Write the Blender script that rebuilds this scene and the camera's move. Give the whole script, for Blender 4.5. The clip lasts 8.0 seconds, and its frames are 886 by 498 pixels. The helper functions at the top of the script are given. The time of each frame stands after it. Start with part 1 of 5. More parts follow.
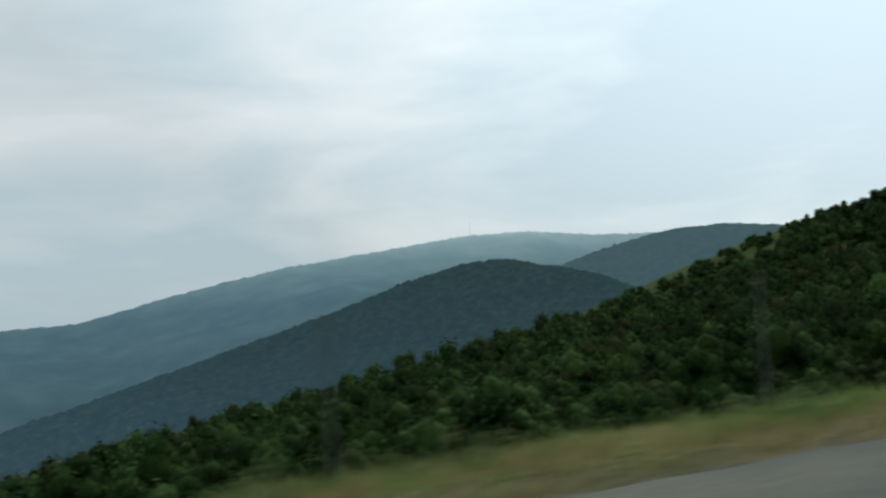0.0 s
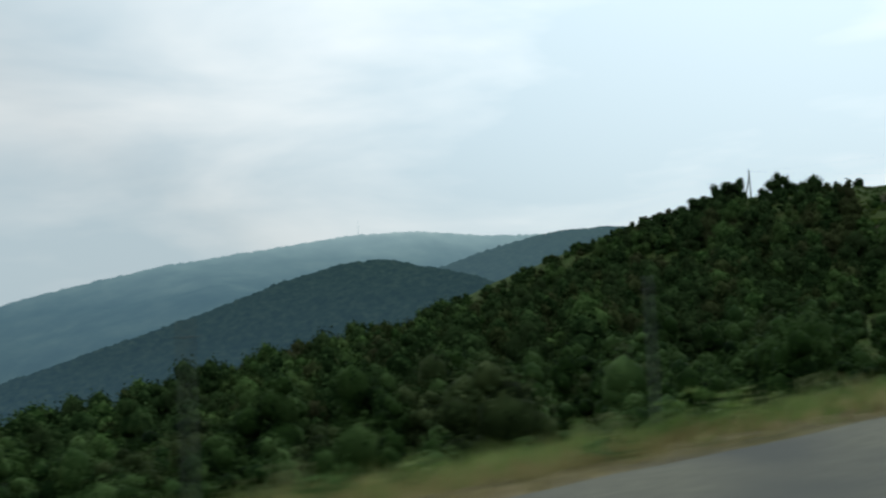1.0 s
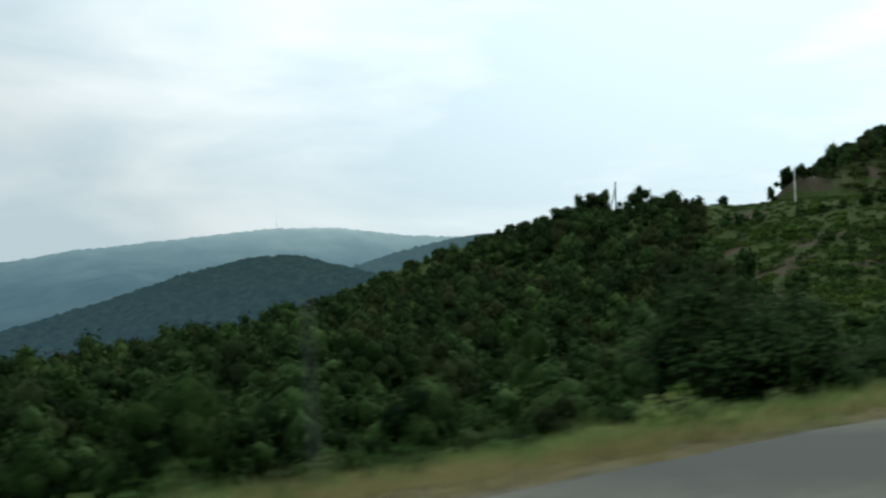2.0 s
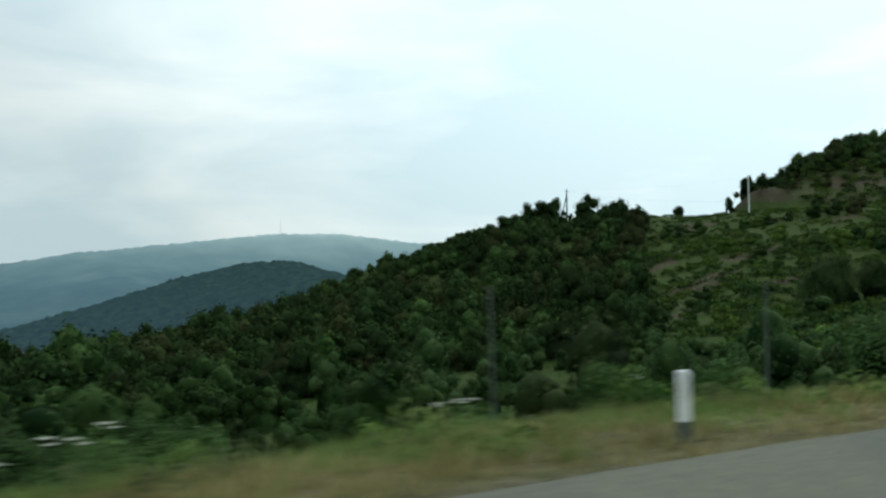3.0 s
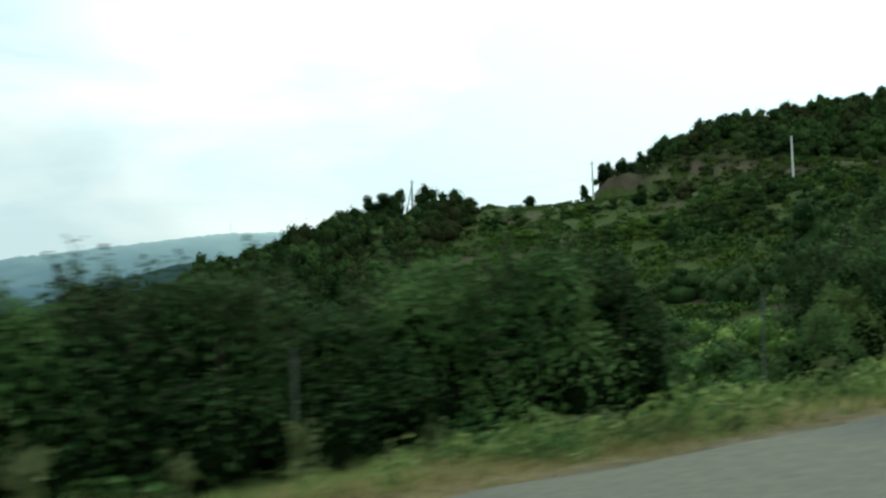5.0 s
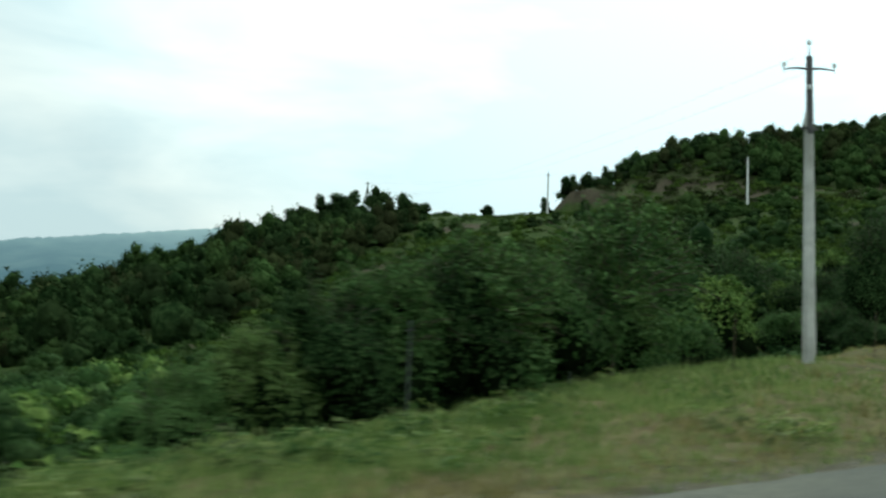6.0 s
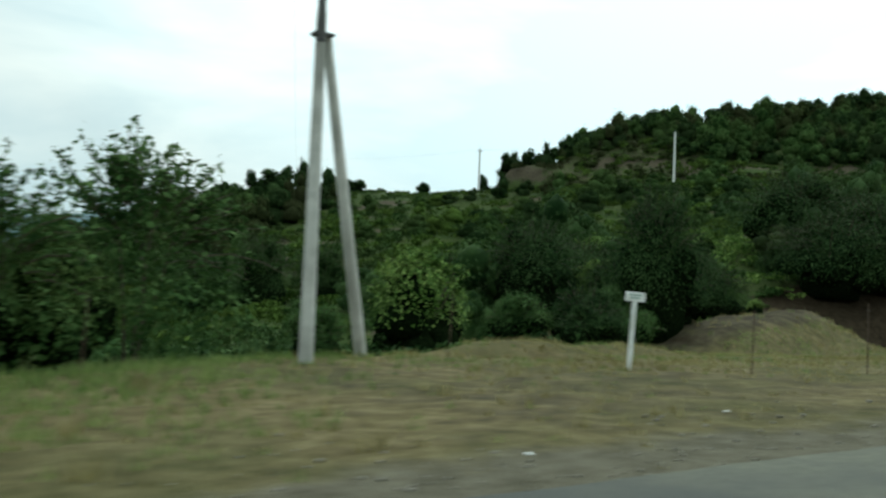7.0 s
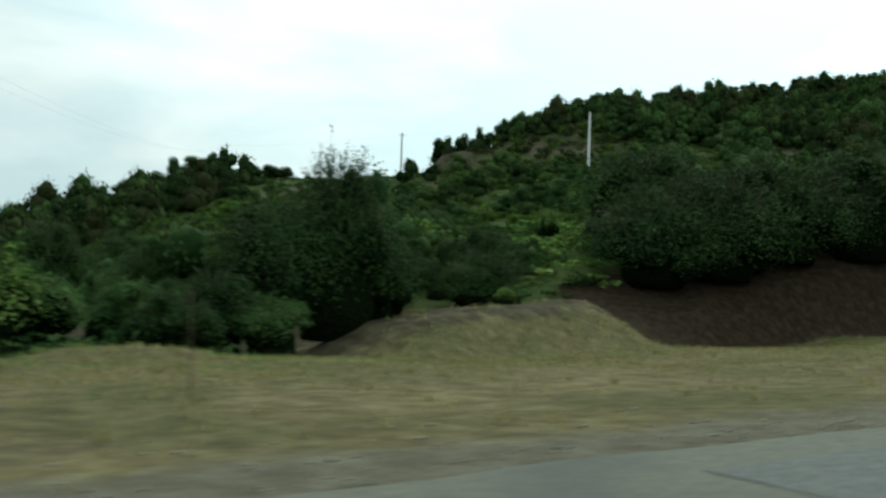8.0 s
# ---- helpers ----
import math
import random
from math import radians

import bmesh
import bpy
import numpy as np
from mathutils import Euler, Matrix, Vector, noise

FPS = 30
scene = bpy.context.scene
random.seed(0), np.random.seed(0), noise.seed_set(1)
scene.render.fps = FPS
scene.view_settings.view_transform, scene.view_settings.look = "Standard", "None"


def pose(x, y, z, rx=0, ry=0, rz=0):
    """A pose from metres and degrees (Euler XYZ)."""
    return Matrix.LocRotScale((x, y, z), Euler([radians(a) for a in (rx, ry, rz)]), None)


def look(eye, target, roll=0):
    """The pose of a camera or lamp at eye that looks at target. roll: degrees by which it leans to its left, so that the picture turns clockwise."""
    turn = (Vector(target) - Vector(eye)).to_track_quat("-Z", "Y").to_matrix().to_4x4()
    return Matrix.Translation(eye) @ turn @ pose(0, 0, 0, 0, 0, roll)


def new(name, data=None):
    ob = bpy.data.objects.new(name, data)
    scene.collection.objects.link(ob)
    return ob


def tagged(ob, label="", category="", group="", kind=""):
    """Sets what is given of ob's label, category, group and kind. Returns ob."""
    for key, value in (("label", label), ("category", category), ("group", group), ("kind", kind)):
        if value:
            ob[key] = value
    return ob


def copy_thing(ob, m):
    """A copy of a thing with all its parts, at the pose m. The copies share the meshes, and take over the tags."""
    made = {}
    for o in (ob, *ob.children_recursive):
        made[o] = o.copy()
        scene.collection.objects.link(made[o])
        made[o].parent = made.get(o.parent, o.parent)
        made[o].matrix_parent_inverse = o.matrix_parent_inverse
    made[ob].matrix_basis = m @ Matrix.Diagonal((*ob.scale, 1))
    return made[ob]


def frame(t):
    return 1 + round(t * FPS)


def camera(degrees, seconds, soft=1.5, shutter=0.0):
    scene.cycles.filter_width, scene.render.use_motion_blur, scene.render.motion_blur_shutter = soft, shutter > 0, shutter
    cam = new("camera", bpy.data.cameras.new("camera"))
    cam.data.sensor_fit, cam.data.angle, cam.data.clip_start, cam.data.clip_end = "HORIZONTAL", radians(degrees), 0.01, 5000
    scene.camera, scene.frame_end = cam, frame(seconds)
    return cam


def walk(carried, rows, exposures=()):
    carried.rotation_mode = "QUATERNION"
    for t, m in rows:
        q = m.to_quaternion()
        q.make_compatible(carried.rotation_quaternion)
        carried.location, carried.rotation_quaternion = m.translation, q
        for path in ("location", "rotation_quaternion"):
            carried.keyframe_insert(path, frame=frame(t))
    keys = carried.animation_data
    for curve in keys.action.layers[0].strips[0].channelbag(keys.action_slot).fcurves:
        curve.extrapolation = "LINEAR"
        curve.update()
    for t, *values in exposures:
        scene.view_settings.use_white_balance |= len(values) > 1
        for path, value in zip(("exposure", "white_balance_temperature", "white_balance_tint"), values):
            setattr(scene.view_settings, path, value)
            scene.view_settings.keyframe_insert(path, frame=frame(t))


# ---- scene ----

# ---------------------------------------------------------------- camera
cam = camera(49.45, 8.0, soft=2.4, shutter=0.26)


def eye(x, y, z, heading, pitch, lean):
    """A view from the moving car: heading in degrees from across the road towards the way ahead."""
    return pose(x, y, z, 0, 0, -heading) @ pose(0, 0, 0, 90 + pitch) @ pose(0, 0, 0, 0, 0, lean)


PATH = [
    (0.0, -78.77, -0.23, -0.77, 22.57, 3.89, -4.28),
    (0.5, -66.84, -0.18, -0.44, 26.22, 4.26, -4.29),
    (1.0, -55.60, -0.08, -0.12, 28.16, 3.40, -3.94),
    (1.5, -45.00, 0.07, 0.18, 29.93, 2.73, -2.60),
    (2.0, -35.00, 0.05, 0.44, 32.01, 3.17, -1.47),
    (2.2, -31.15, 0.15, 0.55, 33.07, 3.33, -0.97),
    (3.3, -11.44, -0.23, 1.06, 29.81, 3.68, 0.28),
    (3.5, -8.09, -0.00, 1.22, 29.70, 2.57, 1.39),
    (3.7, -4.81, 0.48, 1.38, 31.52, 0.84, 1.50),
    (3.9, -1.59, 0.57, 1.48, 31.81, -0.94, 2.01),
    (4.0, 0.00, 0.70, 1.54, 31.16, -2.14, 2.66),
    (4.1, 1.57, 0.64, 1.60, 30.16, -2.22, 0.87),
    (4.2, 3.13, 0.51, 1.61, 29.88, -1.32, -1.32),
    (4.3, 4.68, 0.41, 1.63, 30.06, 0.09, -3.45),
    (4.5, 7.73, -0.01, 1.64, 31.09, 2.61, -2.85),
    (4.7, 10.73, -0.16, 1.70, 31.87, 3.21, -2.36),
    (5.8, 26.47, -0.01, 2.12, 31.39, 3.93, 0.62),
    (6.0, 29.22, 0.08, 2.22, 31.20, 3.80, 1.84),
    (6.2, 31.94, 0.48, 2.30, 32.46, 3.09, 3.03),
    (6.5, 35.97, 0.43, 2.44, 33.55, 2.34, 5.02),
    (7.0, 42.59, 0.01, 2.56, 31.15, 2.74, 2.32),
    (7.2, 45.22, -0.03, 2.53, 30.12, 2.98, 1.20),
    (7.5, 49.08, 0.06, 2.50, 29.70, 3.00, 1.55),
    (7.8, 53.05, -0.18, 2.72, 30.60, 2.60, 1.05),
    (8.0, 55.65, -0.07, 2.84, 31.26, 2.29, 2.05),
]
walk(cam, [(t, eye(*row)) for t, *row in PATH],
     exposures=[(0.0, -0.37, 6350, 4), (1.0, -0.32, 6350, 4), (2.2, -0.16, 6350, 2), (3.3, -0.15, 6350, -3), (3.7, -0.12, 6350, -5), (4.0, -0.04, 6380, -6), (4.5, 0.2, 6400, -7), (6.0, 0.1, 6400, -7), (8.0, 0.08, 6400, -7)])

# ---------------------------------------------------------------- world and sun
SUN_HIGH, SUN_TURN = radians(52), radians(62)
world = bpy.data.worlds.new("overcast_sky")
scene.world = world
world.use_nodes = True


def wire(tree, a, out, b, inp):
    tree.links.new(a.outputs[out], b.inputs[inp])


def build_sky():
    nt = world.node_tree
    n = nt.nodes
    back = n["Background"]
    sky = n.new("ShaderNodeTexSky")
    sky.sky_type, sky.sun_disc = "NISHITA", False
    sky.sun_elevation, sky.sun_rotation = SUN_HIGH, SUN_TURN
    sky.air_density, sky.dust_density = 1.0, 3.0
    co = n.new("ShaderNodeTexCoord")
    # cloud sheets, stretched sideways as low stratus is
    mp = n.new("ShaderNodeMapping")
    mp.inputs["Scale"].default_value = (1.0, 1.0, 3.6)
    wire(nt, co, "Generated", mp, "Vector")
    big = n.new("ShaderNodeTexNoise")
    big.inputs["Scale"].default_value, big.inputs["Detail"].default_value = 2.3, 5.0
    big.inputs["Roughness"].default_value, big.inputs["Distortion"].default_value = 0.5, 0.3
    wire(nt, mp, "Vector", big, "Vector")
    ramp = n.new("ShaderNodeValToRGB")
    ramp.color_ramp.elements[0].position, ramp.color_ramp.elements[0].color = 0.41, (0.62, 0.73, 0.81, 1)
    ramp.color_ramp.elements[1].position, ramp.color_ramp.elements[1].color = 0.66, (0.95, 0.975, 1.0, 1)
    wire(nt, big, "Fac", ramp, "Fac")
    # the veiled sun brightens the cloud round it
    dot = n.new("ShaderNodeVectorMath")
    dot.operation = "DOT_PRODUCT"
    dot.inputs[1].default_value = (math.sin(SUN_TURN) * math.cos(SUN_HIGH), math.cos(SUN_TURN) * math.cos(SUN_HIGH), math.sin(SUN_HIGH))
    wire(nt, co, "Generated", dot, 0)
    veil = n.new("ShaderNodeMapRange")
    veil.inputs["From Min"].default_value, veil.inputs["From Max"].default_value = 0.5, 1.0
    veil.inputs["To Min"].default_value, veil.inputs["To Max"].default_value = 1.0, 2.25
    wire(nt, dot, "Value", veil, "Value")
    lit = n.new("ShaderNodeVectorMath")
    lit.operation = "SCALE"
    wire(nt, ramp, "Color", lit, 0)
    wire(nt, veil, "Result", lit, "Scale")
    dim = n.new("ShaderNodeVectorMath")
    dim.operation = "SCALE"
    dim.inputs["Scale"].default_value = 0.1
    wire(nt, sky, "Color", dim, 0)
    mix = n.new("ShaderNodeMix")
    mix.data_type = "RGBA"
    mix.inputs["Factor"].default_value = 0.88
    wire(nt, dim, "Vector", mix, "A")
    wire(nt, lit, "Vector", mix, "B")
    nt.links.new(mix.outputs["Result"], back.inputs["Color"])
    back.inputs["Strength"].default_value = 1.0


build_sky()
sun = new("sun", bpy.data.lights.new("sun", "SUN"))
sun.data.energy, sun.data.angle, sun.data.color = 1.1, radians(24), (1.0, 0.96, 0.9)
sun.matrix_world = look((math.sin(SUN_TURN) * math.cos(SUN_HIGH), math.cos(SUN_TURN) * math.cos(SUN_HIGH), math.sin(SUN_HIGH)), (0, 0, 0))

# ---------------------------------------------------------------- materials
def material(name, stops, scale, detail=6.0, rough=0.9, bump=0.3, bump_scale=None, stain=None, stain_scale=0.3, stain_range=(0.45, 0.62), through_light=0.0, island=0.0, spec=0.3):
    """A noise-driven surface: colour stops, a second larger pattern of stain, bump, and light passing through leaves."""
    mat = bpy.data.materials.new(name)
    mat.use_nodes = True
    nt = mat.node_tree
    n = nt.nodes
    bsdf = n["Principled BSDF"]
    co = n.new("ShaderNodeNewGeometry")
    tex = n.new("ShaderNodeTexNoise")
    tex.inputs["Scale"].default_value, tex.inputs["Detail"].default_value = scale, detail
    tex.inputs["Roughness"].default_value = 0.65
    wire(nt, co, "Position", tex, "Vector")
    ramp = n.new("ShaderNodeValToRGB")
    ramp.color_ramp.elements[0].position, ramp.color_ramp.elements[1].position = 0.32, 0.68
    ramp.color_ramp.elements[0].color, ramp.color_ramp.elements[1].color = (*stops[0], 1), (*stops[-1], 1)
    for i, c in enumerate(stops[1:-1]):
        e = ramp.color_ramp.elements.new(0.32 + 0.36 * (i + 1) / (len(stops) - 1))
        e.color = (*c, 1)
    fac = (tex, "Fac")
    if island:
        add = n.new("ShaderNodeMath")
        add.operation = "MULTIPLY_ADD"
        wire(nt, co, "Random Per Island", add, 0)
        add.inputs[1].default_value = island
        off = n.new("ShaderNodeMath")
        off.operation = "SUBTRACT"
        wire(nt, tex, "Fac", off, 0)
        off.inputs[1].default_value = island / 2
        wire(nt, off, "Value", add, 2)
        fac = (add, "Value")
    wire(nt, *fac, ramp, "Fac")
    colour = (ramp, "Color")
    if stain:
        t2 = n.new("ShaderNodeTexNoise")
        t2.inputs["Scale"].default_value, t2.inputs["Detail"].default_value = stain_scale, 4.0
        wire(nt, co, "Position", t2, "Vector")
        rng = n.new("ShaderNodeMapRange")
        rng.inputs["From Min"].default_value, rng.inputs["From Max"].default_value = stain_range
        wire(nt, t2, "Fac", rng, "Value")
        mx = n.new("ShaderNodeMix")
        mx.data_type = "RGBA"
        mx.inputs["B"].default_value = (*stain, 1)
        nt.links.new(rng.outputs["Result"], mx.inputs["Factor"])
        wire(nt, *colour, mx, "A")
        colour = (mx, "Result")
    wire(nt, *colour, bsdf, "Base Color")
    bsdf.inputs["Roughness"].default_value = rough
    bsdf.inputs["Specular IOR Level"].default_value = spec
    if bump:
        b2 = n.new("ShaderNodeTexNoise")
        b2.inputs["Scale"].default_value, b2.inputs["Detail"].default_value = bump_scale or scale * 3, 5.0
        wire(nt, co, "Position", b2, "Vector")
        bp = n.new("ShaderNodeBump")
        bp.inputs["Strength"].default_value, bp.inputs["Distance"].default_value = bump, 0.05
        wire(nt, b2, "Fac", bp, "Height")
        wire(nt, bp, "Normal", bsdf, "Normal")
    if through_light:
        tr = n.new("ShaderNodeBsdfTranslucent")
        wire(nt, *colour, tr, "Color")
        ms = n.new("ShaderNodeMixShader")
        ms.inputs[0].default_value = through_light
        nt.links.new(bsdf.outputs[0], ms.inputs[1])
        nt.links.new(tr.outputs[0], ms.inputs[2])
        nt.links.new(ms.outputs[0], n["Material Output"].inputs["Surface"])
    return mat


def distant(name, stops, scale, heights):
    """Woods seen through far air: the haze is painted on as emission, by height (height, colour)."""
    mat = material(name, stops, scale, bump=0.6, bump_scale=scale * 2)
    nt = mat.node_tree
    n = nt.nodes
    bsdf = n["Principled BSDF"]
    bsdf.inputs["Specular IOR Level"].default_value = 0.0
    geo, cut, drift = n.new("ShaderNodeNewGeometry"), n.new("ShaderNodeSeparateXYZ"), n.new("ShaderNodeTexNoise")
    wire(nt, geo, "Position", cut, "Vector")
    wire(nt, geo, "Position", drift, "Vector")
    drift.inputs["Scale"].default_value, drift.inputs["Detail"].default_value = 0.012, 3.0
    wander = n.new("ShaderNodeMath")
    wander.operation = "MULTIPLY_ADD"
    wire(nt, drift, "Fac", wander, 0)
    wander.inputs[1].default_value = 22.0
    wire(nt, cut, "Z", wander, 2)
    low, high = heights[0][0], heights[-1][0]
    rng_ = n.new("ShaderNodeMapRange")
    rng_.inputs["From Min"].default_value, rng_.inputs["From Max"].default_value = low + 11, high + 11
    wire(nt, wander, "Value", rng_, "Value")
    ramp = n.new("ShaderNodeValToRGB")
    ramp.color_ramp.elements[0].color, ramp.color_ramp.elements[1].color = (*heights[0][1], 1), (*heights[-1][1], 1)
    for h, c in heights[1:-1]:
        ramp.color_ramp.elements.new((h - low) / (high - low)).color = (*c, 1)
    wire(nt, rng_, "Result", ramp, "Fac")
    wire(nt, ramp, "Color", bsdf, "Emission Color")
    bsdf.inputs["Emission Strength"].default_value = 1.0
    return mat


M_ASPHALT = material("asphalt", [(0.086, 0.087, 0.067), (0.109, 0.108, 0.083), (0.133, 0.131, 0.099)], 9.0, rough=0.9, spec=0.2, bump=0.15, bump_scale=90, stain=(0.066, 0.069, 0.062), stain_scale=0.35)
M_PATCH = material("new_asphalt", [(0.070, 0.073, 0.068), (0.092, 0.096, 0.088), (0.120, 0.122, 0.112)], 9.0, rough=0.85, spec=0.25, bump=0.3, bump_scale=90)
def ground_material():
    """One ground: soil, turf, gravel and bare earth, each where its own mask lies, with ragged edges."""
    mat = bpy.data.materials.new("ground_cover")
    mat.use_nodes = True
    nt = mat.node_tree
    n = nt.nodes
    bsdf = n["Principled BSDF"]
    geo = n.new("ShaderNodeNewGeometry")

    def noise_tex(scale, detail=5.0):
        t = n.new("ShaderNodeTexNoise")
        t.inputs["Scale"].default_value, t.inputs["Detail"].default_value, t.inputs["Roughness"].default_value = scale, detail, 0.65
        wire(nt, geo, "Position", t, "Vector")
        return t

    def ramp(tex, stops):
        r = n.new("ShaderNodeValToRGB")
        r.color_ramp.elements[0].position, r.color_ramp.elements[1].position = 0.32, 0.68
        r.color_ramp.elements[0].color, r.color_ramp.elements[1].color = (*stops[0], 1), (*stops[2], 1)
        r.color_ramp.elements.new(0.5).color = (*stops[1], 1)
        wire(nt, tex, "Fac", r, "Fac")
        return r, "Color"

    def blend(a, b, fac):
        m = n.new("ShaderNodeMix")
        m.data_type = "RGBA"
        nt.links.new(fac, m.inputs["Factor"])
        wire(nt, *a, m, "A")
        wire(nt, *b, m, "B")
        return m, "Result"

    fine, broad, ragged = noise_tex(2.4), noise_tex(0.25, 4.0), noise_tex(1.1, 6.0)

    def mask(name):
        at = n.new("ShaderNodeAttribute")
        at.attribute_name = name
        add = n.new("ShaderNodeMath")
        add.operation = "MULTIPLY_ADD"
        wire(nt, ragged, "Fac", add, 0)
        add.inputs[1].default_value = 0.9
        wire(nt, at, "Fac", add, 2)
        rng_ = n.new("ShaderNodeMapRange")
        rng_.inputs["From Min"].default_value, rng_.inputs["From Max"].default_value = 0.82, 1.08
        wire(nt, add, "Value", rng_, "Value")
        return rng_.outputs["Result"]

    patch = n.new("ShaderNodeMapRange")
    patch.inputs["From Min"].default_value, patch.inputs["From Max"].default_value = 0.42, 0.64
    wire(nt, broad, "Fac", patch, "Value")
    soil = blend(ramp(fine, [(0.077, 0.063, 0.030), (0.126, 0.103, 0.051), (0.182, 0.152, 0.081)]), ramp(fine, [(0.052, 0.052, 0.020), (0.078, 0.074, 0.032), (0.112, 0.104, 0.048)]), patch.outputs["Result"])
    turf = blend(ramp(fine, [(0.018, 0.036, 0.007), (0.032, 0.056, 0.012), (0.050, 0.078, 0.019)]), ramp(fine, [(0.026, 0.040, 0.009), (0.043, 0.059, 0.015), (0.064, 0.078, 0.023)]), patch.outputs["Result"])
    gravel = ramp(fine, [(0.074, 0.067, 0.046), (0.106, 0.096, 0.069), (0.140, 0.128, 0.094)])
    bare = blend(ramp(fine, [(0.040, 0.034, 0.021), (0.058, 0.049, 0.031), (0.080, 0.069, 0.045)]), ramp(fine, [(0.044, 0.038, 0.022), (0.065, 0.056, 0.034), (0.092, 0.080, 0.050)]), patch.outputs["Result"])
    # dark brown earth; on the bank, the trees' shade is in this colour
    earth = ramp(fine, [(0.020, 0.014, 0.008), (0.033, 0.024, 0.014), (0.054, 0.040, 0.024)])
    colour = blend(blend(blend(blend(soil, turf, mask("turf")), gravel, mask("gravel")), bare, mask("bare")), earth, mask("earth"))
    wire(nt, *colour, bsdf, "Base Color")
    bsdf.inputs["Roughness"].default_value = 0.95
    bsdf.inputs["Specular IOR Level"].default_value = 0.06
    lumps = noise_tex(13.0)
    bp = n.new("ShaderNodeBump")
    bp.inputs["Strength"].default_value, bp.inputs["Distance"].default_value = 0.8, 0.05
    wire(nt, lumps, "Fac", bp, "Height")
    wire(nt, bp, "Normal", bsdf, "Normal")
    return mat


M_LEAF_DARK = material("dark_scrub_leaf", [(0.006, 0.014, 0.005), (0.022, 0.046, 0.011), (0.047, 0.081, 0.025)], 0.5, rough=0.8, bump=0, through_light=0.15, island=0.3, spec=0.02)
M_LEAF = material("shrub_leaf", [(0.013, 0.030, 0.009), (0.038, 0.074, 0.021), (0.074, 0.121, 0.039)], 0.6, rough=0.8, bump=0, through_light=0.2, island=0.4, spec=0.03)
M_LEAF_HEDGE = material("hedge_leaf", [(0.023, 0.053, 0.017), (0.064, 0.124, 0.036), (0.122, 0.194, 0.066)], 0.6, rough=0.8, bump=0, through_light=0.22, island=0.28, spec=0.03)
M_LEAF_PALE = material("pale_hedge_leaf", [(0.032, 0.064, 0.017), (0.088, 0.146, 0.040), (0.160, 0.222, 0.074)], 0.6, rough=0.8, bump=0, through_light=0.22, island=0.35, spec=0.03)
M_LEAF_MID = material("mid_green_leaf", [(0.013, 0.032, 0.010), (0.038, 0.074, 0.022), (0.076, 0.121, 0.044)], 0.5, rough=0.8, bump=0, through_light=0.2, island=0.28, spec=0.03)
M_LEAF_DEEP = material("deep_green_leaf", [(0.010, 0.024, 0.008), (0.031, 0.064, 0.020), (0.067, 0.114, 0.040)], 0.5, rough=0.8, bump=0, through_light=0.16, island=0.45, spec=0.03)
M_LEAF_OLIVE = material("olive_leaf", [(0.012, 0.019, 0.007), (0.032, 0.049, 0.017), (0.059, 0.079, 0.030)], 0.5, rough=0.8, bump=0, through_light=0.16, island=0.3, spec=0.02)
M_LEAF_BRIGHT = material("bright_leaf", [(0.044, 0.092, 0.018), (0.108, 0.190, 0.040), (0.235, 0.325, 0.090)], 0.8, rough=0.75, bump=0, through_light=0.22, island=0.4, spec=0.04)
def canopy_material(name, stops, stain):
    """Leaf masses seen from afar: soft dark gaps between lit sprays painted in by noise, tint drifting from crown to
    crown.
    """
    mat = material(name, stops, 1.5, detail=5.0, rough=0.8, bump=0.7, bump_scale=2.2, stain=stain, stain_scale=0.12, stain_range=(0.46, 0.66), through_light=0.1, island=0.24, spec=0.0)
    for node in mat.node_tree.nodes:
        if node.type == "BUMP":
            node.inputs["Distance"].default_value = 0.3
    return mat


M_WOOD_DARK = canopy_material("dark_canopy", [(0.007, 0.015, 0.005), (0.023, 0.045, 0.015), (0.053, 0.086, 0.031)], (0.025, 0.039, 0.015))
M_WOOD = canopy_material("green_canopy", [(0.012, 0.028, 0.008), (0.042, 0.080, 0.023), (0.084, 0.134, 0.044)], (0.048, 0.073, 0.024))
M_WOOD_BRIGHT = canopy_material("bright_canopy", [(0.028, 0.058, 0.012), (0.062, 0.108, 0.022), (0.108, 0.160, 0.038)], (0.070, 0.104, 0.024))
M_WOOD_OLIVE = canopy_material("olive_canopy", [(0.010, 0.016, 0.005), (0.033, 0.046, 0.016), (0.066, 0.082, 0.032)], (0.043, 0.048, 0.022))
# near-black: the shade inside shrubs, put into the colour of solid cores
M_SHADE_CORE = material("painted_inner_shade", [(0.003, 0.005, 0.002), (0.006, 0.011, 0.004), (0.013, 0.020, 0.008)], 9.0, rough=1.0, bump=1.0, bump_scale=18, spec=0.0)
M_BARK = material("bark", [(0.06, 0.045, 0.032), (0.12, 0.095, 0.07)], 9.0, bump=0.8, bump_scale=30)
M_DRY = material("dry_grass", [(0.142, 0.122, 0.043), (0.258, 0.226, 0.087), (0.395, 0.348, 0.160)], 0.5, rough=0.8, bump=0, through_light=0.2, island=0.5)
M_GRASS = material("green_grass", [(0.074, 0.134, 0.029), (0.154, 0.226, 0.058), (0.274, 0.322, 0.112)], 0.5, rough=0.7, bump=0, through_light=0.42, island=0.5)
M_WEED = material("grey_green_weed", [(0.06, 0.082, 0.028), (0.10, 0.128, 0.05), (0.16, 0.18, 0.08)], 0.8, rough=0.75, bump=0, through_light=0.25, island=0.4, spec=0.1)
M_PETAL = material("white_petal", [(0.38, 0.40, 0.32), (0.55, 0.56, 0.48)], 3.0, rough=0.7, bump=0, through_light=0.2)
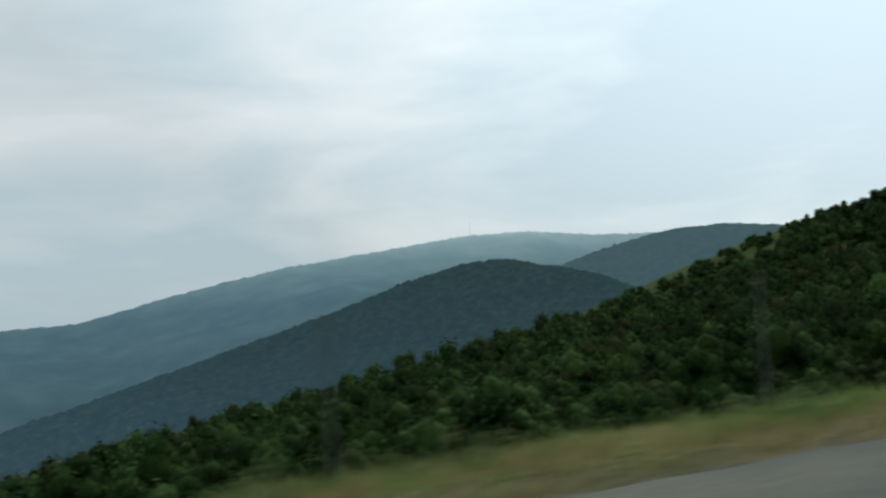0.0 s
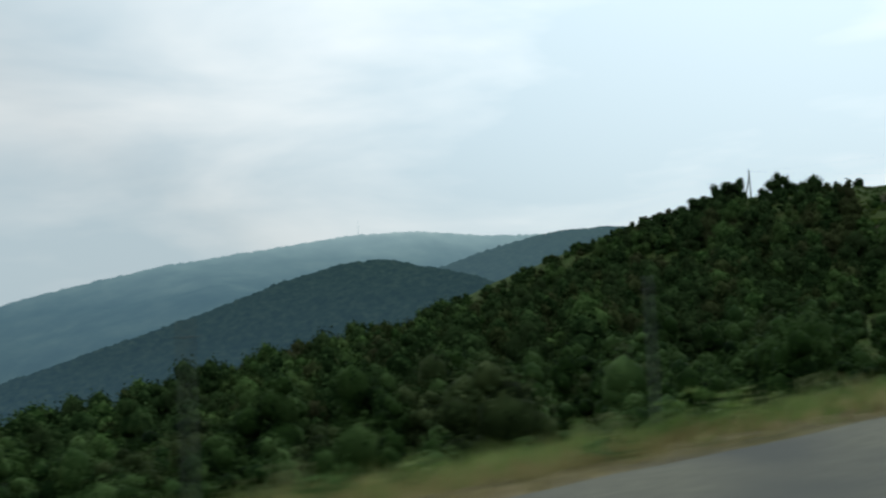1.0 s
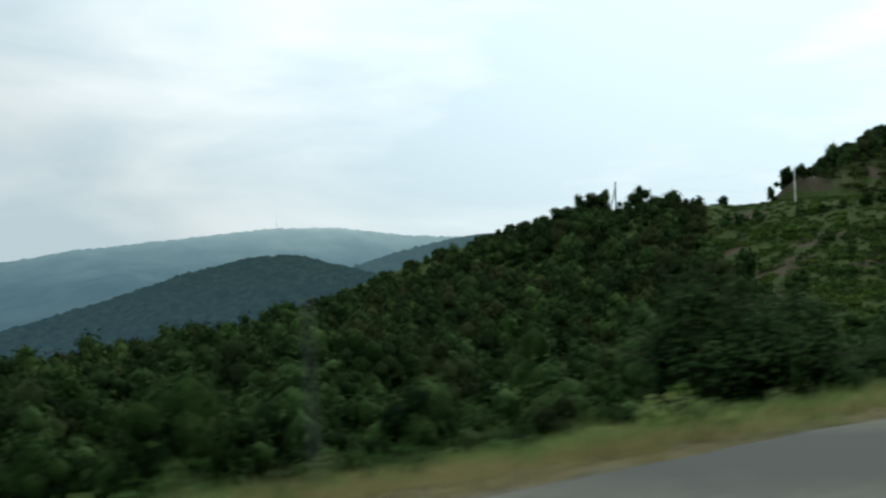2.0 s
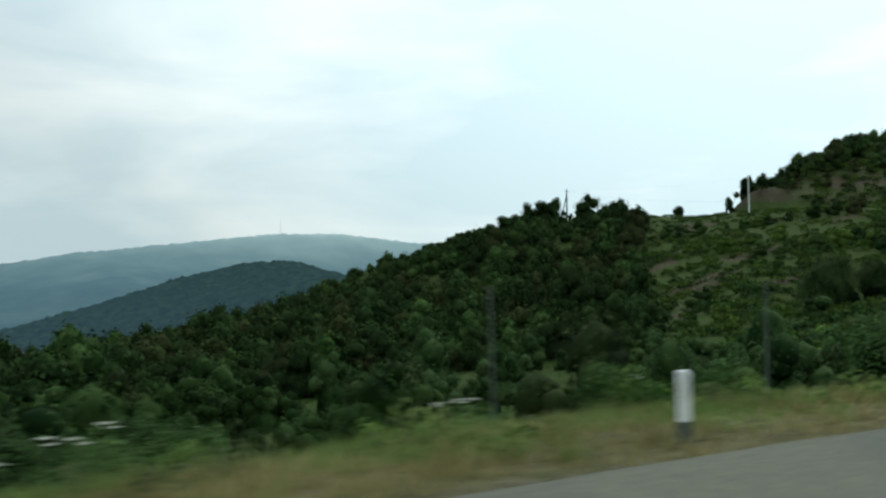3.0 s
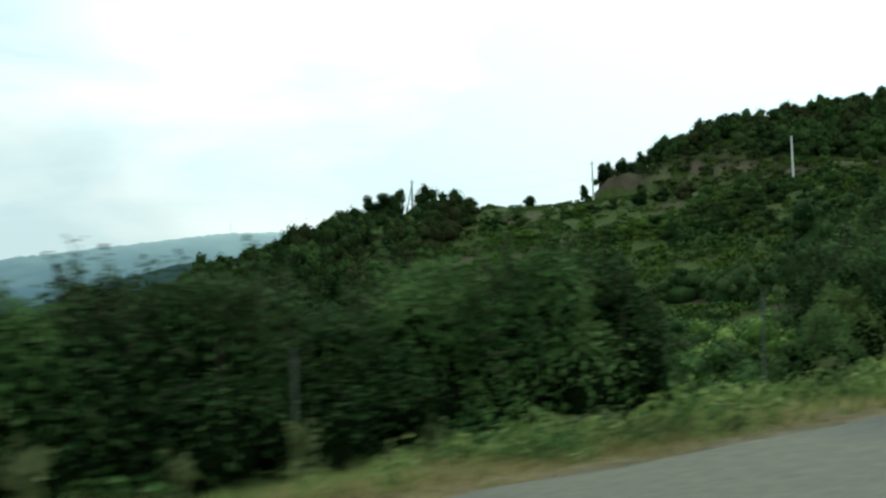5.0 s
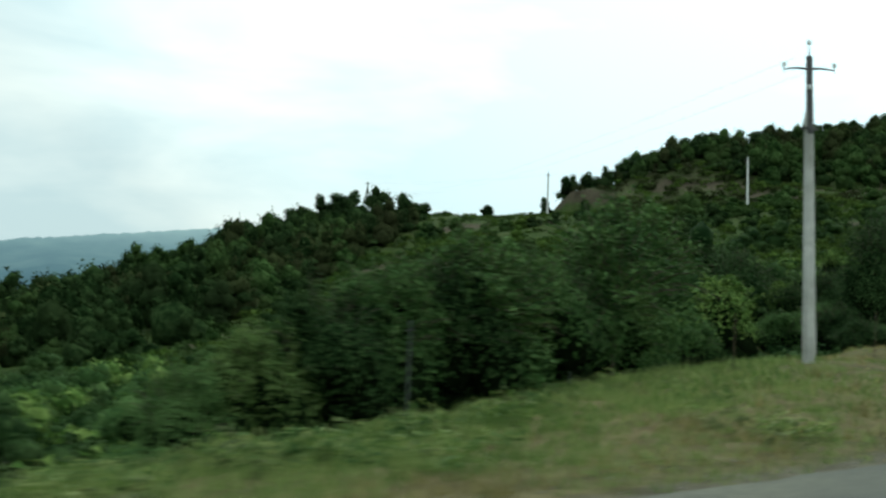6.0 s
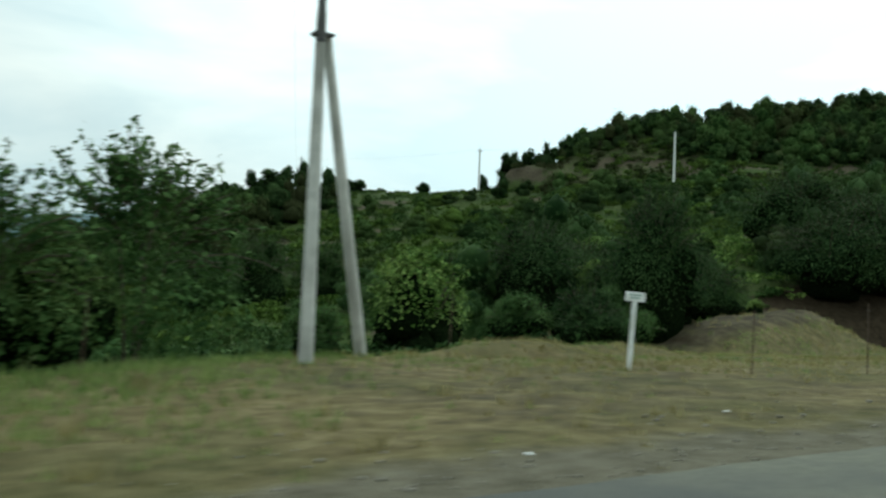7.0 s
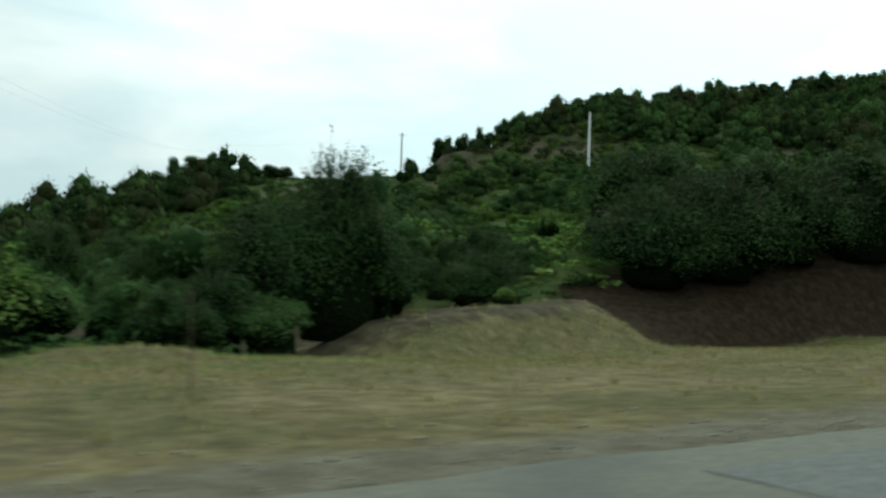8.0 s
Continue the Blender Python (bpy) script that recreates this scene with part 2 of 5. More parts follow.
M_CONCRETE = material("pole_concrete", [(0.484, 0.484, 0.451), (0.572, 0.567, 0.528), (0.660, 0.649, 0.605)], 3.5, bump=0.4, bump_scale=40, stain=(0.36, 0.355, 0.32), stain_scale=0.9)
M_PALE = material("pale_concrete", [(0.60, 0.60, 0.57), (0.68, 0.68, 0.65), (0.76, 0.75, 0.72)], 3.5, bump=0.3, bump_scale=40)
M_STEEL = material("dark_steel", [(0.05, 0.05, 0.05), (0.10, 0.095, 0.09)], 12.0, rough=0.55, bump=0.2)
M_WHITE = material("white_paint", [(0.821, 0.832, 0.821), (0.907, 0.918, 0.907)], 5.0, rough=0.55, bump=0.1, stain=(0.68, 0.68, 0.64), stain_scale=3.0)
M_GLASS = material("white_porcelain", [(0.62, 0.64, 0.62), (0.75, 0.76, 0.74)], 6.0, rough=0.2, bump=0, spec=0.6)
M_POST = material("weathered_post", [(0.066, 0.084, 0.066), (0.112, 0.130, 0.108)], 8.0, bump=0.4, bump_scale=40)
M_RUST = material("rusty_post", [(0.055, 0.04, 0.03), (0.11, 0.075, 0.05)], 12.0, bump=0.3, bump_scale=50)
M_STONE = material("pale_stone", [(0.140, 0.130, 0.105), (0.266, 0.245, 0.203)], 12.0, bump=0.5, bump_scale=40)
M_BARS = material("faded_ink", [(0.16, 0.30, 0.24), (0.2, 0.34, 0.28)], 9.0, rough=0.6, bump=0)
# far woods: blue haze and mist put into the emission colours
M_MID = distant("woods_haze_glow", [(0.003, 0.007, 0.004), (0.010, 0.018, 0.010), (0.024, 0.034, 0.020)], 0.16, [(-84, (0.038, 0.072, 0.108)), (-14, (0.026, 0.050, 0.071)), (42, (0.022, 0.044, 0.057))])
M_SPUR = distant("spur_haze_glow", [(0.003, 0.007, 0.004), (0.010, 0.018, 0.010), (0.024, 0.034, 0.020)], 0.12, [(-40, (0.058, 0.102, 0.136)), (20, (0.060, 0.104, 0.134)), (64, (0.066, 0.112, 0.138))])
M_FAR = distant("mountain_haze_glow", [(0.008, 0.018, 0.012), (0.018, 0.032, 0.022), (0.035, 0.05, 0.034)], 0.024, [(-52, (0.056, 0.100, 0.142)), (20, (0.087, 0.151, 0.205)), (58, (0.162, 0.249, 0.302)), (83, (0.278, 0.389, 0.439)), (101, (0.51, 0.626, 0.661))])

# ---------------------------------------------------------------- the lie of the land
SLOPE = 0.0268


def knots(x, pairs):
    """A smooth run through a few (x, value) pairs."""
    xs, vs = zip(*pairs)
    return sum(np.interp(x + d, xs, vs) * w for d, w in ((-6, 0.2), (-3, 0.2), (0, 0.2), (3, 0.2), (6, 0.2)))


def fbm(x, y, size, seed=0.0):
    """Smooth pseudo-noise in -1..1 for whole arrays."""
    x, y = np.asarray(x, float) / size, np.asarray(y, float) / size
    out, amp = 0.0, 1.0
    for k in range(4):
        a = 1.3 + seed + k * 2.1
        out = out + amp * np.sin(x * 2.0 ** k * 1.7 + 1.9 * np.sin(y * 2.0 ** k * 1.3 + a) + a * 3.7) * np.cos(y * 2.0 ** k * 1.9 + 1.6 * np.sin(x * 2.0 ** k * 1.1 + a * 2.3))
        amp *= 0.5
    return out / 1.6


EDGE = 5.3      # far edge of the asphalt
BRINK = [(-120, 9.6), (-75, 9.4), (-50, 8.2), (-19, 8.2), (-8, 11.2), (2, 8.2), (20, 8.2), (29, 8.8), (36, 11.4), (42, 14.6), (48, 16.8), (57, 17.8), (63, 21.5), (68, 23.8), (75, 25.8), (82, 28.4), (90, 30.2), (130, 31.0)]
DROP = [(-120, 0.39), (30, 0.39), (38, 0.28), (44, 0.02), (50, -0.06), (56, 0.14), (63, 0.8), (75, 1.42), (86, 1.75), (130, 1.95)]    # fall from the road to the brink
DIP_Y = [(-120, 34), (20, 32), (45, 34), (60, 33), (70, 34), (76, 36), (90, 38), (200, 40)]
DIP_Z = [(-120, -12), (-60, -8.5), (0, -5.5), (20, -4.0), (45, -1.2), (60, 0.0), (66, 0.8), (72, 1.6), (80, 3.0), (88, 5.0), (110, 8.4), (200, 15)]
LIP = [(-120, 1.5), (20, 1.3), (46, 0.9), (56, 0.6), (66, 0.2), (77, 0.0), (81, -0.4), (84, -1.3), (88, -2.4), (95, -3.2), (105, -4.0), (130, -4.4)]    # how far the ground drops just past the brink
BENCH_Y = [(-120, 120), (0, 125), (60, 120), (90, 105), (127, 86), (200, 84), (300, 84)]
BENCH_Z = [(-300, -50), (-120, -32), (-60, -17), (0, -8.5), (40, -3.0), (70, 4.0), (95, 11.4), (112, 14.9), (127, 17.3), (150, 19.6), (180, 22.5), (254, 32), (400, 42)]
CREST_Y = [(-200, 228), (-40, 226), (-10, 219), (20, 209), (50, 200), (75, 170), (91, 163), (108, 157), (118, 145), (128, 136), (146, 132), (208, 135), (400, 140)]
CREST_Z = [(-300, -72), (-150, -46), (-70, -30.0), (-40, -25.4), (-10, -18.6), (20, -10.9), (50, -4.4), (63, 3.0), (75, 9.6), (95, 16.4), (108, 20.2), (118, 19.2), (128, 18.8), (136.4, 19.8), (143, 25.3), (151.5, 30.1), (166, 34.5), (208, 42.2), (254, 52.2), (320, 59), (500, 70)]


def land(x, y):
    """Height of the ground."""
    x, y = np.broadcast_arrays(np.asarray(x, float), np.asarray(y, float))
    road = SLOPE * np.clip(x, -400, 400)
    yb, yd, ys, yc = knots(x, BRINK), knots(x, DIP_Y), knots(x, BENCH_Y), knots(x, CREST_Y)
    zb = road - knots(x, DROP)
    yl, zl = yb + 2.4, zb - knots(x, LIP)
    zd, zs, zc = knots(x, DIP_Z), knots(x, BENCH_Z), knots(x, CREST_Z)

    def run(a, b, za, zb_, soft):
        u = np.clip((y - a) / (b - a), 0, 1)
        return za + (zb_ - za) * ((1 - soft) * u + soft * u * u * (3 - 2 * u))

    z = np.where(y < yb, road - 0.03 + (zb - road + 0.03) * np.clip((y - EDGE - 0.6) / (yb - EDGE - 0.6), 0, 1), 0.0)
    z = np.where((y >= yb) & (y < yl), run(yb, yl, zb, zl, 0.3), z)
    z = np.where((y >= yl) & (y < yd), run(yl, yd, zl, zd, 0.0), z)
    z = np.where((y >= yd) & (y < ys), run(yd, ys, zd, zs, 0.35), z)
    z = np.where((y >= ys) & (y < yc), run(ys, yc, zs, zc, 0.3), z)
    z = np.where(y >= yc, np.maximum(zc - np.where(x > 128, 0.55 * (y - yc) + 0.012 * (y - yc) ** 2, 0.0022 * (y - yc) ** 2), -85.0), z)
    z = np.where(y < -4.5, road - 0.05 + 0.10 * np.clip(-4.5 - y, 0, 60), z)
    rough = np.clip((y - EDGE - 0.4) / 3.0, 0, 1)
    z = z + rough * (0.05 * fbm(x, y, 0.9, 1.0) + 0.07 * np.clip((x - 20) / 6, 0, 1) * np.clip((52 - x) / 6, 0, 1) * (y < 20) * fbm(x, y, 1.7, 6.0)) + np.clip((y - 12) / 20, 0, 1) * 0.7 * fbm(x, y, 14, 2.0) * (y < 300)
    # the cut face below the hilltop
    z = z + 5.2 * np.clip((x - 134.4 + 0.25 * fbm(x, y, 3, 2.0)) / 1.0, 0, 1) * np.exp(-np.clip(x - 135.2, 0, 100) / 6) * np.clip(1 - np.abs(y - yc + 4) / 16, 0, 1)
    # spoil heaps at the back of the lay-by
    u = np.clip(((x - 69.6) * 9.8 + (y - 26.0) * 2.9) / 104.5, 0, 1)
    d = np.hypot(x - 69.6 - 9.8 * u, y - 26.0 - 2.9 * u) / (2.3 + 0.25 * fbm(x, y, 5, 2.0))
    z = z + (1.36 + 0.2 * np.sin(3.1 * u)) * np.exp(-d ** 3) * (1 + 0.07 * fbm(x, y, 2.6, 5.0))
    for hx, hy, rx, ry, h in ((55.6, 18.0, 2.2, 1.0, 0.34), (60.2, 20.4, 2.4, 1.1, 0.3)):
        d = ((x - hx) / rx) ** 2 + ((y - hy) / ry) ** 2
        z = z + h * np.exp(-d * d) * (1 + 0.1 * fbm(x, y, 2.1, 5.0))
    return z


def land1(x, y):
    return float(land(x, y))


def mesh_from(name, verts, faces, mats, mat_index=None, smooth=False):
    """A mesh from arrays of corners and of triangles or quads."""
    me = bpy.data.meshes.new(name)
    verts, faces = np.asarray(verts, np.float32), np.asarray(faces, np.int32)
    k = faces.shape[1]
    me.vertices.add(len(verts))
    me.vertices.foreach_set("co", verts.ravel())
    me.loops.add(faces.size)
    me.loops.foreach_set("vertex_index", faces.ravel())
    me.polygons.add(len(faces))
    me.polygons.foreach_set("loop_start", np.arange(0, faces.size, k, dtype=np.int32))
    me.polygons.foreach_set("use_smooth", np.full(len(faces), smooth))
    for m in mats:
        me.materials.append(m)
    if mat_index is not None:
        me.polygons.foreach_set("material_index", np.asarray(mat_index, np.int32))
    me.update(calc_edges=True)
    return me


def sheet(name, xs, ys, height, mats, pick=None, smooth=True):
    """A height field over a grid."""
    gx, gy = np.meshgrid(xs, ys)
    z = height(gx, gy)
    v = np.stack([gx.ravel(), gy.ravel(), z.ravel()], 1)
    i = np.arange((len(ys) - 1) * len(xs)).reshape(len(ys) - 1, len(xs))[:, :-1].ravel()
    f = np.stack([i, i + 1, i + 1 + len(xs), i + len(xs)], 1)
    mi = None
    if pick is not None:
        mid = v[f].mean(axis=1)
        mi = pick(mid[:, 0], mid[:, 1])
    return mesh_from(name, v, f, mats, mi, smooth)


def steps(*runs):
    """Grid lines from (from, to, step) runs."""
    return np.unique(np.concatenate([np.arange(a, b, s) for a, b, s in runs]).round(3))


# ---------------------------------------------------------------- ground, road and far hills
def build_ground():
    xs = steps((-4000, -400, 400), (-400, -100, 12), (-100, 100, 0.8), (100, 280, 2.5), (280, 420, 12), (420, 4400, 400))
    ys = steps((-3000, -200, 400), (-200, -8, 12), (-8, 5, 3), (5, 15, 0.4), (15, 34, 0.35), (34, 60, 1.5), (60, 240, 3), (240, 420, 12), (420, 4400, 400))

    gx, gy = np.meshgrid(xs, ys)
    x, y = gx.ravel(), gy.ravel()

    def over(v, soft):
        return np.clip(v / soft + 0.5, 0, 1)

    brink, crest = knots(x, BRINK), knots(x, CREST_Y)
    turf = np.maximum(over(y - brink - 0.8, 1.2), over(-5.4 - y, 1.0)) * (1 - over(x - 62, 3) * over(33.5 - y, 1.5))
    gravel = over(y + 5.6, 1.0) * over(EDGE + 0.4 + 1.0 * np.clip((x - 34) / 14, 0, 1) - y, 1.0 + 1.6 * np.clip((x - 34) / 14, 0, 1)) * (0.75 + 0.25 * over(x - 20, 20))
    cut = over(x - 133.2, 1.0) * over(136.4 - x, 1.6) * over(y - crest + 12, 5) * over(crest + 7 - y, 2)
    foot = np.interp(x, [140, 148, 153, 158, 165, 182], [121, 119, 108, 101, 96, 95])
    band = over(3.4 - np.abs(y - foot - 2.5 * fbm(x, y, 7, 5.0)), 3) * over(x - 143, 5) * over(184 - x, 5)
    # steep bank under the trees: brown earth with their shade painted in
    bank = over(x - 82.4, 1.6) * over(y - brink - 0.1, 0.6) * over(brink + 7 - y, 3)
    heap = 0.62 * over(x - 64, 3) * over(86 - x, 3) * over(y - brink - 0.2, 0.8) * over(33 - y, 1.5)
    bare = np.maximum.reduce([cut, band, heap, 0.44 * over(x - 46, 5) * over(59 - x, 5) * over(y - 6.6, 1.5) * over(brink - 0.8 - y, 2), 0.47 * over(x - 134, 3) * over(160 - x, 4) * over(y - crest + 30, 6) * over(crest + 2 - y, 4)])
    for hx, hy, rx, ry in ((46, 47, 4.5, 3.2), (55, 71, 2.4, 1.4), (49, 68, 2.2, 1.2), (73, 86, 6, 3.2), (80, 103, 4, 2.2), (84, 106, 3, 1.8), (60, 62, 3, 2), (76, 74, 3.5, 2), (87, 91, 5, 3.2), (65, 38, 3, 1.8), (70, 49, 3.5, 2), (118, 67, 6, 3), (149, 100, 5, 7), (144, 83, 4, 5), (98, 50, 4, 2), (104, 118, 5, 2.5), (96, 104, 4, 1.8), (110, 94, 3.5, 1.6)):
        bare = np.maximum(bare, over(1.1 - ((x - hx) / rx) ** 2 - ((y - hy) / ry) ** 2, 0.8))
    # a bare gully that runs down across the open slope
    gully = [(95, 95), (88, 91), (80, 89), (72, 85), (60, 76), (52, 70), (43, 65), (40, 57), (45, 48), (38, 43), (29, 36)]
    wander = 1.5 * fbm(x, y, 9, 4.0)
    for (ax, ay), (bx, by) in zip(gully, gully[1:]):
        u = np.clip(((x - ax) * (bx - ax) + (y - ay) * (by - ay)) / ((bx - ax) ** 2 + (by - ay) ** 2), 0, 1)
        away = np.hypot(x - ax - u * (bx - ax), y - ay - u * (by - ay))
        bare = np.maximum(bare, over(0.2 + wander - away, 2.4) * over(fbm(x, y, 6, 1.0) + 0.05, 0.5) * (y > 30))
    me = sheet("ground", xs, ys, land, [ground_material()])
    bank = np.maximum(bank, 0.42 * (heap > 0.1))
    # dark earth at the crumbled road edge; lay-by streaks paint clump shadows
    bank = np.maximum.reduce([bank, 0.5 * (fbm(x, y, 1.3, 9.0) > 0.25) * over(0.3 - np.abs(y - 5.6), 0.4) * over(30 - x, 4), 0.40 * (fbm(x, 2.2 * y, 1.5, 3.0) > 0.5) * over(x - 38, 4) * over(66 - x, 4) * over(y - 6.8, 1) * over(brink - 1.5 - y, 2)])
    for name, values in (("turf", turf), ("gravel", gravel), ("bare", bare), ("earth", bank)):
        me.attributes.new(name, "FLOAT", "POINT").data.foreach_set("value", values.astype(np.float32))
    tagged(new("ground", me), "dry stony verge falling away to a green scrub-covered hillside", "ground", kind="structure")


def build_road():
    xs = np.arange(-160, 200.01, 0.5)
    far = EDGE + 0.10 * fbm(xs, 0, 1.6) + 0.05 * fbm(xs, 3, 0.5)
    prof = [(-4.6, -0.3), (-4.5, 0.0), (-2.0, 0.03), (0.6, 0.05), (3.0, 0.03), (None, 0.0), (None, -0.3)]
    v = []
    for j, (py, pz) in enumerate(prof):
        y = np.full_like(xs, py) if py is not None else far + 0.03 * (j - 5)
        v.append(np.stack([xs, y, SLOPE * xs + 0.03 + pz], 1))
    v = np.concatenate(v)
    n = len(xs)
    i = np.concatenate([np.arange(n - 1) + r * n for r in range(len(prof) - 1)])
    f = np.stack([i, i + 1, i + 1 + n, i + n], 1)
    tagged(new("road", mesh_from("road", v, f, [M_ASPHALT])), "worn grey asphalt country road with a crumbled edge", "road", kind="structure")


def canopy(x, y, size, high, seed):
    """Bumps of tree crowns on a far hill."""
    a = np.abs(fbm(x, y, size, seed)) ** 0.6
    return high * (a + 0.4 * fbm(x, y, size * 0.31, seed + 3))


def build_far_hills():
    def off(pairs, k):
        return [(k * (x + 55) - 55, k * z) for x, z in pairs]

    spine_mid = off([(-260, -78), (-100, -42.5), (-49, -29), (6, -13.5), (67, 3.5), (117, 19.5), (150, 27), (176, 28.5), (204, 19), (235, 3), (300, -36)], 1.4)

    def mid(x, y):
        top = knots(x, spine_mid)
        back = np.where(y < 700, 0.19, 0.3) * np.abs(y - 700)
        gully = 6.0 * fbm(x, y, 95, 4.0) * np.clip(np.abs(y - 700) / 110, 0, 1)
        return np.maximum(top - back + gully, -120) + canopy(x, y, 4.2, 2.6, 1.0)

    tagged(new("backdrop_hill", sheet("backdrop_hill", np.arange(-345, 480, 2.8), np.arange(480, 770, 3.2), mid, [M_MID])), "dark blue-green wooded hill with haze painted as glow", "hill", kind="structure")
    spine_side = [(60, -70), (150, -38), (230, -10), (300, 11), (355, 32), (400, 46), (435, 54), (470, 62), (500, 66), (560, 69.5), (640, 65), (780, 45)]

    def side(x, y):
        top = knots(x, spine_side)
        return np.maximum(top - np.where(y < 788, 0.25, 0.3) * np.abs(y - 788), -120) + canopy(x, y, 5.6, 3.0, 2.0)

    tagged(new("backdrop_spur", sheet("backdrop_spur", np.arange(60, 780, 4.0), np.arange(470, 850, 4.5), side, [M_SPUR])), "dim wooded spur, haze painted as glow, in front of the misty mountain", "hill", kind="structure")
    spine_far = off([(-700, -40), (-300, 0), (-110, 11), (-50, 13), (28, 31.5), (108, 47), (210, 60), (281, 69), (345, 71), (420, 65), (499, 65), (552, 69), (700, 63), (1000, 40)], 1.3)

    def far(x, y):
        top = knots(x, spine_far)
        gully = 11.0 * fbm(x, y, 150, 7.0) * np.clip(np.abs(y - 1040) / 150, 0, 1)
        return np.maximum(top - np.where(y < 1040, 0.22 + 0.3 * np.clip((x - 180) / 160, 0, 1), 0.3) * np.abs(y - 1040) + gully, -120) + canopy(x, y, 6.5, 2.0, 3.0)

    tagged(new("backdrop_mountain", sheet("backdrop_mountain", np.arange(-890, 1310, 5.2), np.arange(610, 1170, 6.5), far, [M_FAR])), "long blue mountain ridge under low cloud with mist painted as glow", "mountain", kind="structure")


build_ground()
build_road()
build_far_hills()

# ---------------------------------------------------------------- greenery
rng = np.random.default_rng(7)


def leaf_cards(points, normals, size, r, long=1.5, three=False):
    """Small folded leaf sprays, one at each point, facing more or less along the normals."""
    n = len(points)
    nn = normals + r.normal(0, 0.3, (n, 3))
    nn /= np.linalg.norm(nn, axis=1)[:, None]
    side = np.cross(nn, r.normal(0, 1, (n, 3)))
    side /= np.linalg.norm(side, axis=1)[:, None]
    up = np.cross(nn, side)
    s = (size * r.uniform(0.6, 1.4, n))[:, None]
    a = points - side * s * 0.5
    b = points + up * s * 0.5 * long - nn * s * 0.15
    c = points + side * s * 0.5
    d = points - up * s * 0.5 * long - nn * s * 0.15
    if three:
        return np.stack([a - up * s * 0.3, b, c - up * s * 0.3], 1).reshape(-1, 3), np.arange(3 * n).reshape(n, 3)
    v = np.stack([a, b, c, d], 1).reshape(-1, 3)
    f = np.arange(4 * n).reshape(n, 4)
    return v, f


def crown(width, height, n, size, seed, lobes=9, low=0.0, feathery=0.0):
    """Leaf sprays on the skins of a heap of lobes: an uneven crown, its foot at z = low."""
    r = np.random.default_rng(seed)
    ang = r.uniform(0, 2 * math.pi, lobes)
    rad = np.sqrt(r.uniform(0, 1, lobes)) * width * 0.32
    cz = low + height * r.uniform(0.14, 0.80, lobes)
    cz -= 0.20 * height * (rad / (width * 0.32)) ** 2 * r.uniform(0, 1, lobes)
    rad = rad * np.clip(1.25 - 0.6 * (cz - low) / height, 0.5, 1.2)
    cen = np.stack([np.cos(ang) * rad, np.sin(ang) * rad, cz], 1)
    cr = width * r.uniform(0.14, 0.27, lobes)
    which = r.integers(0, lobes, n)
    dirs = r.normal(0, 1, (n, 3))
    dirs[:, 2] += 0.25
    dirs /= np.linalg.norm(dirs, axis=1)[:, None]
    shell = r.uniform(0.55, 1.08, n) ** 0.6 + feathery * r.exponential(0.25, n)
    p = cen[which] + dirs * (cr[which] * shell)[:, None] * np.array([1, 1, min(1.0, 0.85 * height / width + 0.25)])
    p[:, 2] = np.maximum(p[:, 2], low + 0.03 * height)
    return p, dirs, size, r


def bush_arrays(width, height, n, size, seed, three=False, **more):
    p, d, s, r = crown(width, height, n, size, seed, **more)
    return leaf_cards(p, d, s, r, three=three)


def lobes_of(width, height, count, r, low=0.0, small=0.11, large=0.25):
    """Centres and radii of the leafy lobes that make up a crown: an uneven heap with a few peaks and hollows."""
    cen, rad = [], []
    for k in range(count):
        a, u = r.uniform(0, 2 * math.pi), math.sqrt(r.uniform(0, 1)) * (0.45 if k < 3 else 1.0)
        size = width * r.uniform(small, large)
        reach = (width * 0.52 - size * 0.6) * u
        lift = (1.0, 0.85, 0.75)[k] if k < 3 else r.uniform(0.15, 1.0) * math.sqrt(1 - 0.8 * u * u)
        reach *= min(1.0, 0.55 + 1.1 * lift)
        cen.append((math.cos(a) * reach, math.sin(a) * reach, low + max(size * 0.5, (height - low - size * 0.9) * lift)))
        rad.append(size)
    return np.array(cen), np.array(rad)


def ball(level):
    """Corners and faces of a unit ball of triangles."""
    bm = bmesh.new()
    bmesh.ops.create_icosphere(bm, subdivisions=level, radius=1.0)
    bm.verts.index_update()
    out = np.array([tuple(v.co) for v in bm.verts]), np.array([[v.index for v in f.verts] for f in bm.faces])
    bm.free()
    return out


def leafy_skin(cen, rad, n, r, squash=0.9, inner=0.86, outer=1.12, foot=0.0):
    """Places and facings for n leaf sprays on the free skin of overlapping lobes."""
    pick = r.choice(len(rad), 3 * n, p=rad ** 2 / (rad ** 2).sum())
    d = r.normal(0, 1, (3 * n, 3))
    d[:, 2] += 0.3
    d /= np.linalg.norm(d, axis=1)[:, None]
    p = cen[pick] + d * (rad[pick] * (inner + np.minimum(r.exponential(0.4 * (outer - inner), 3 * n), 0.8 * (outer - inner)) + r.uniform(0, 0.5 * (outer - inner), 3 * n)))[:, None] * np.array([1, 1, squash])
    free = (p[:, 2] > 0.02) & (r.uniform(0, 1, 3 * n) < (np.clip((p[:, 2] - 0.3 * foot) / (0.7 * foot + 1e-6), 0.05, 1) ** 1.5 if foot else 1.0))
    for k in range(len(rad)):
        free &= (pick == k) | (np.linalg.norm((p - cen[k]) / np.array([1, 1, squash]), axis=1) > rad[k] * 0.92)
    p, d = p[free][:n], d[free][:n]
    return p, d + np.array([0, 0, 0.25])


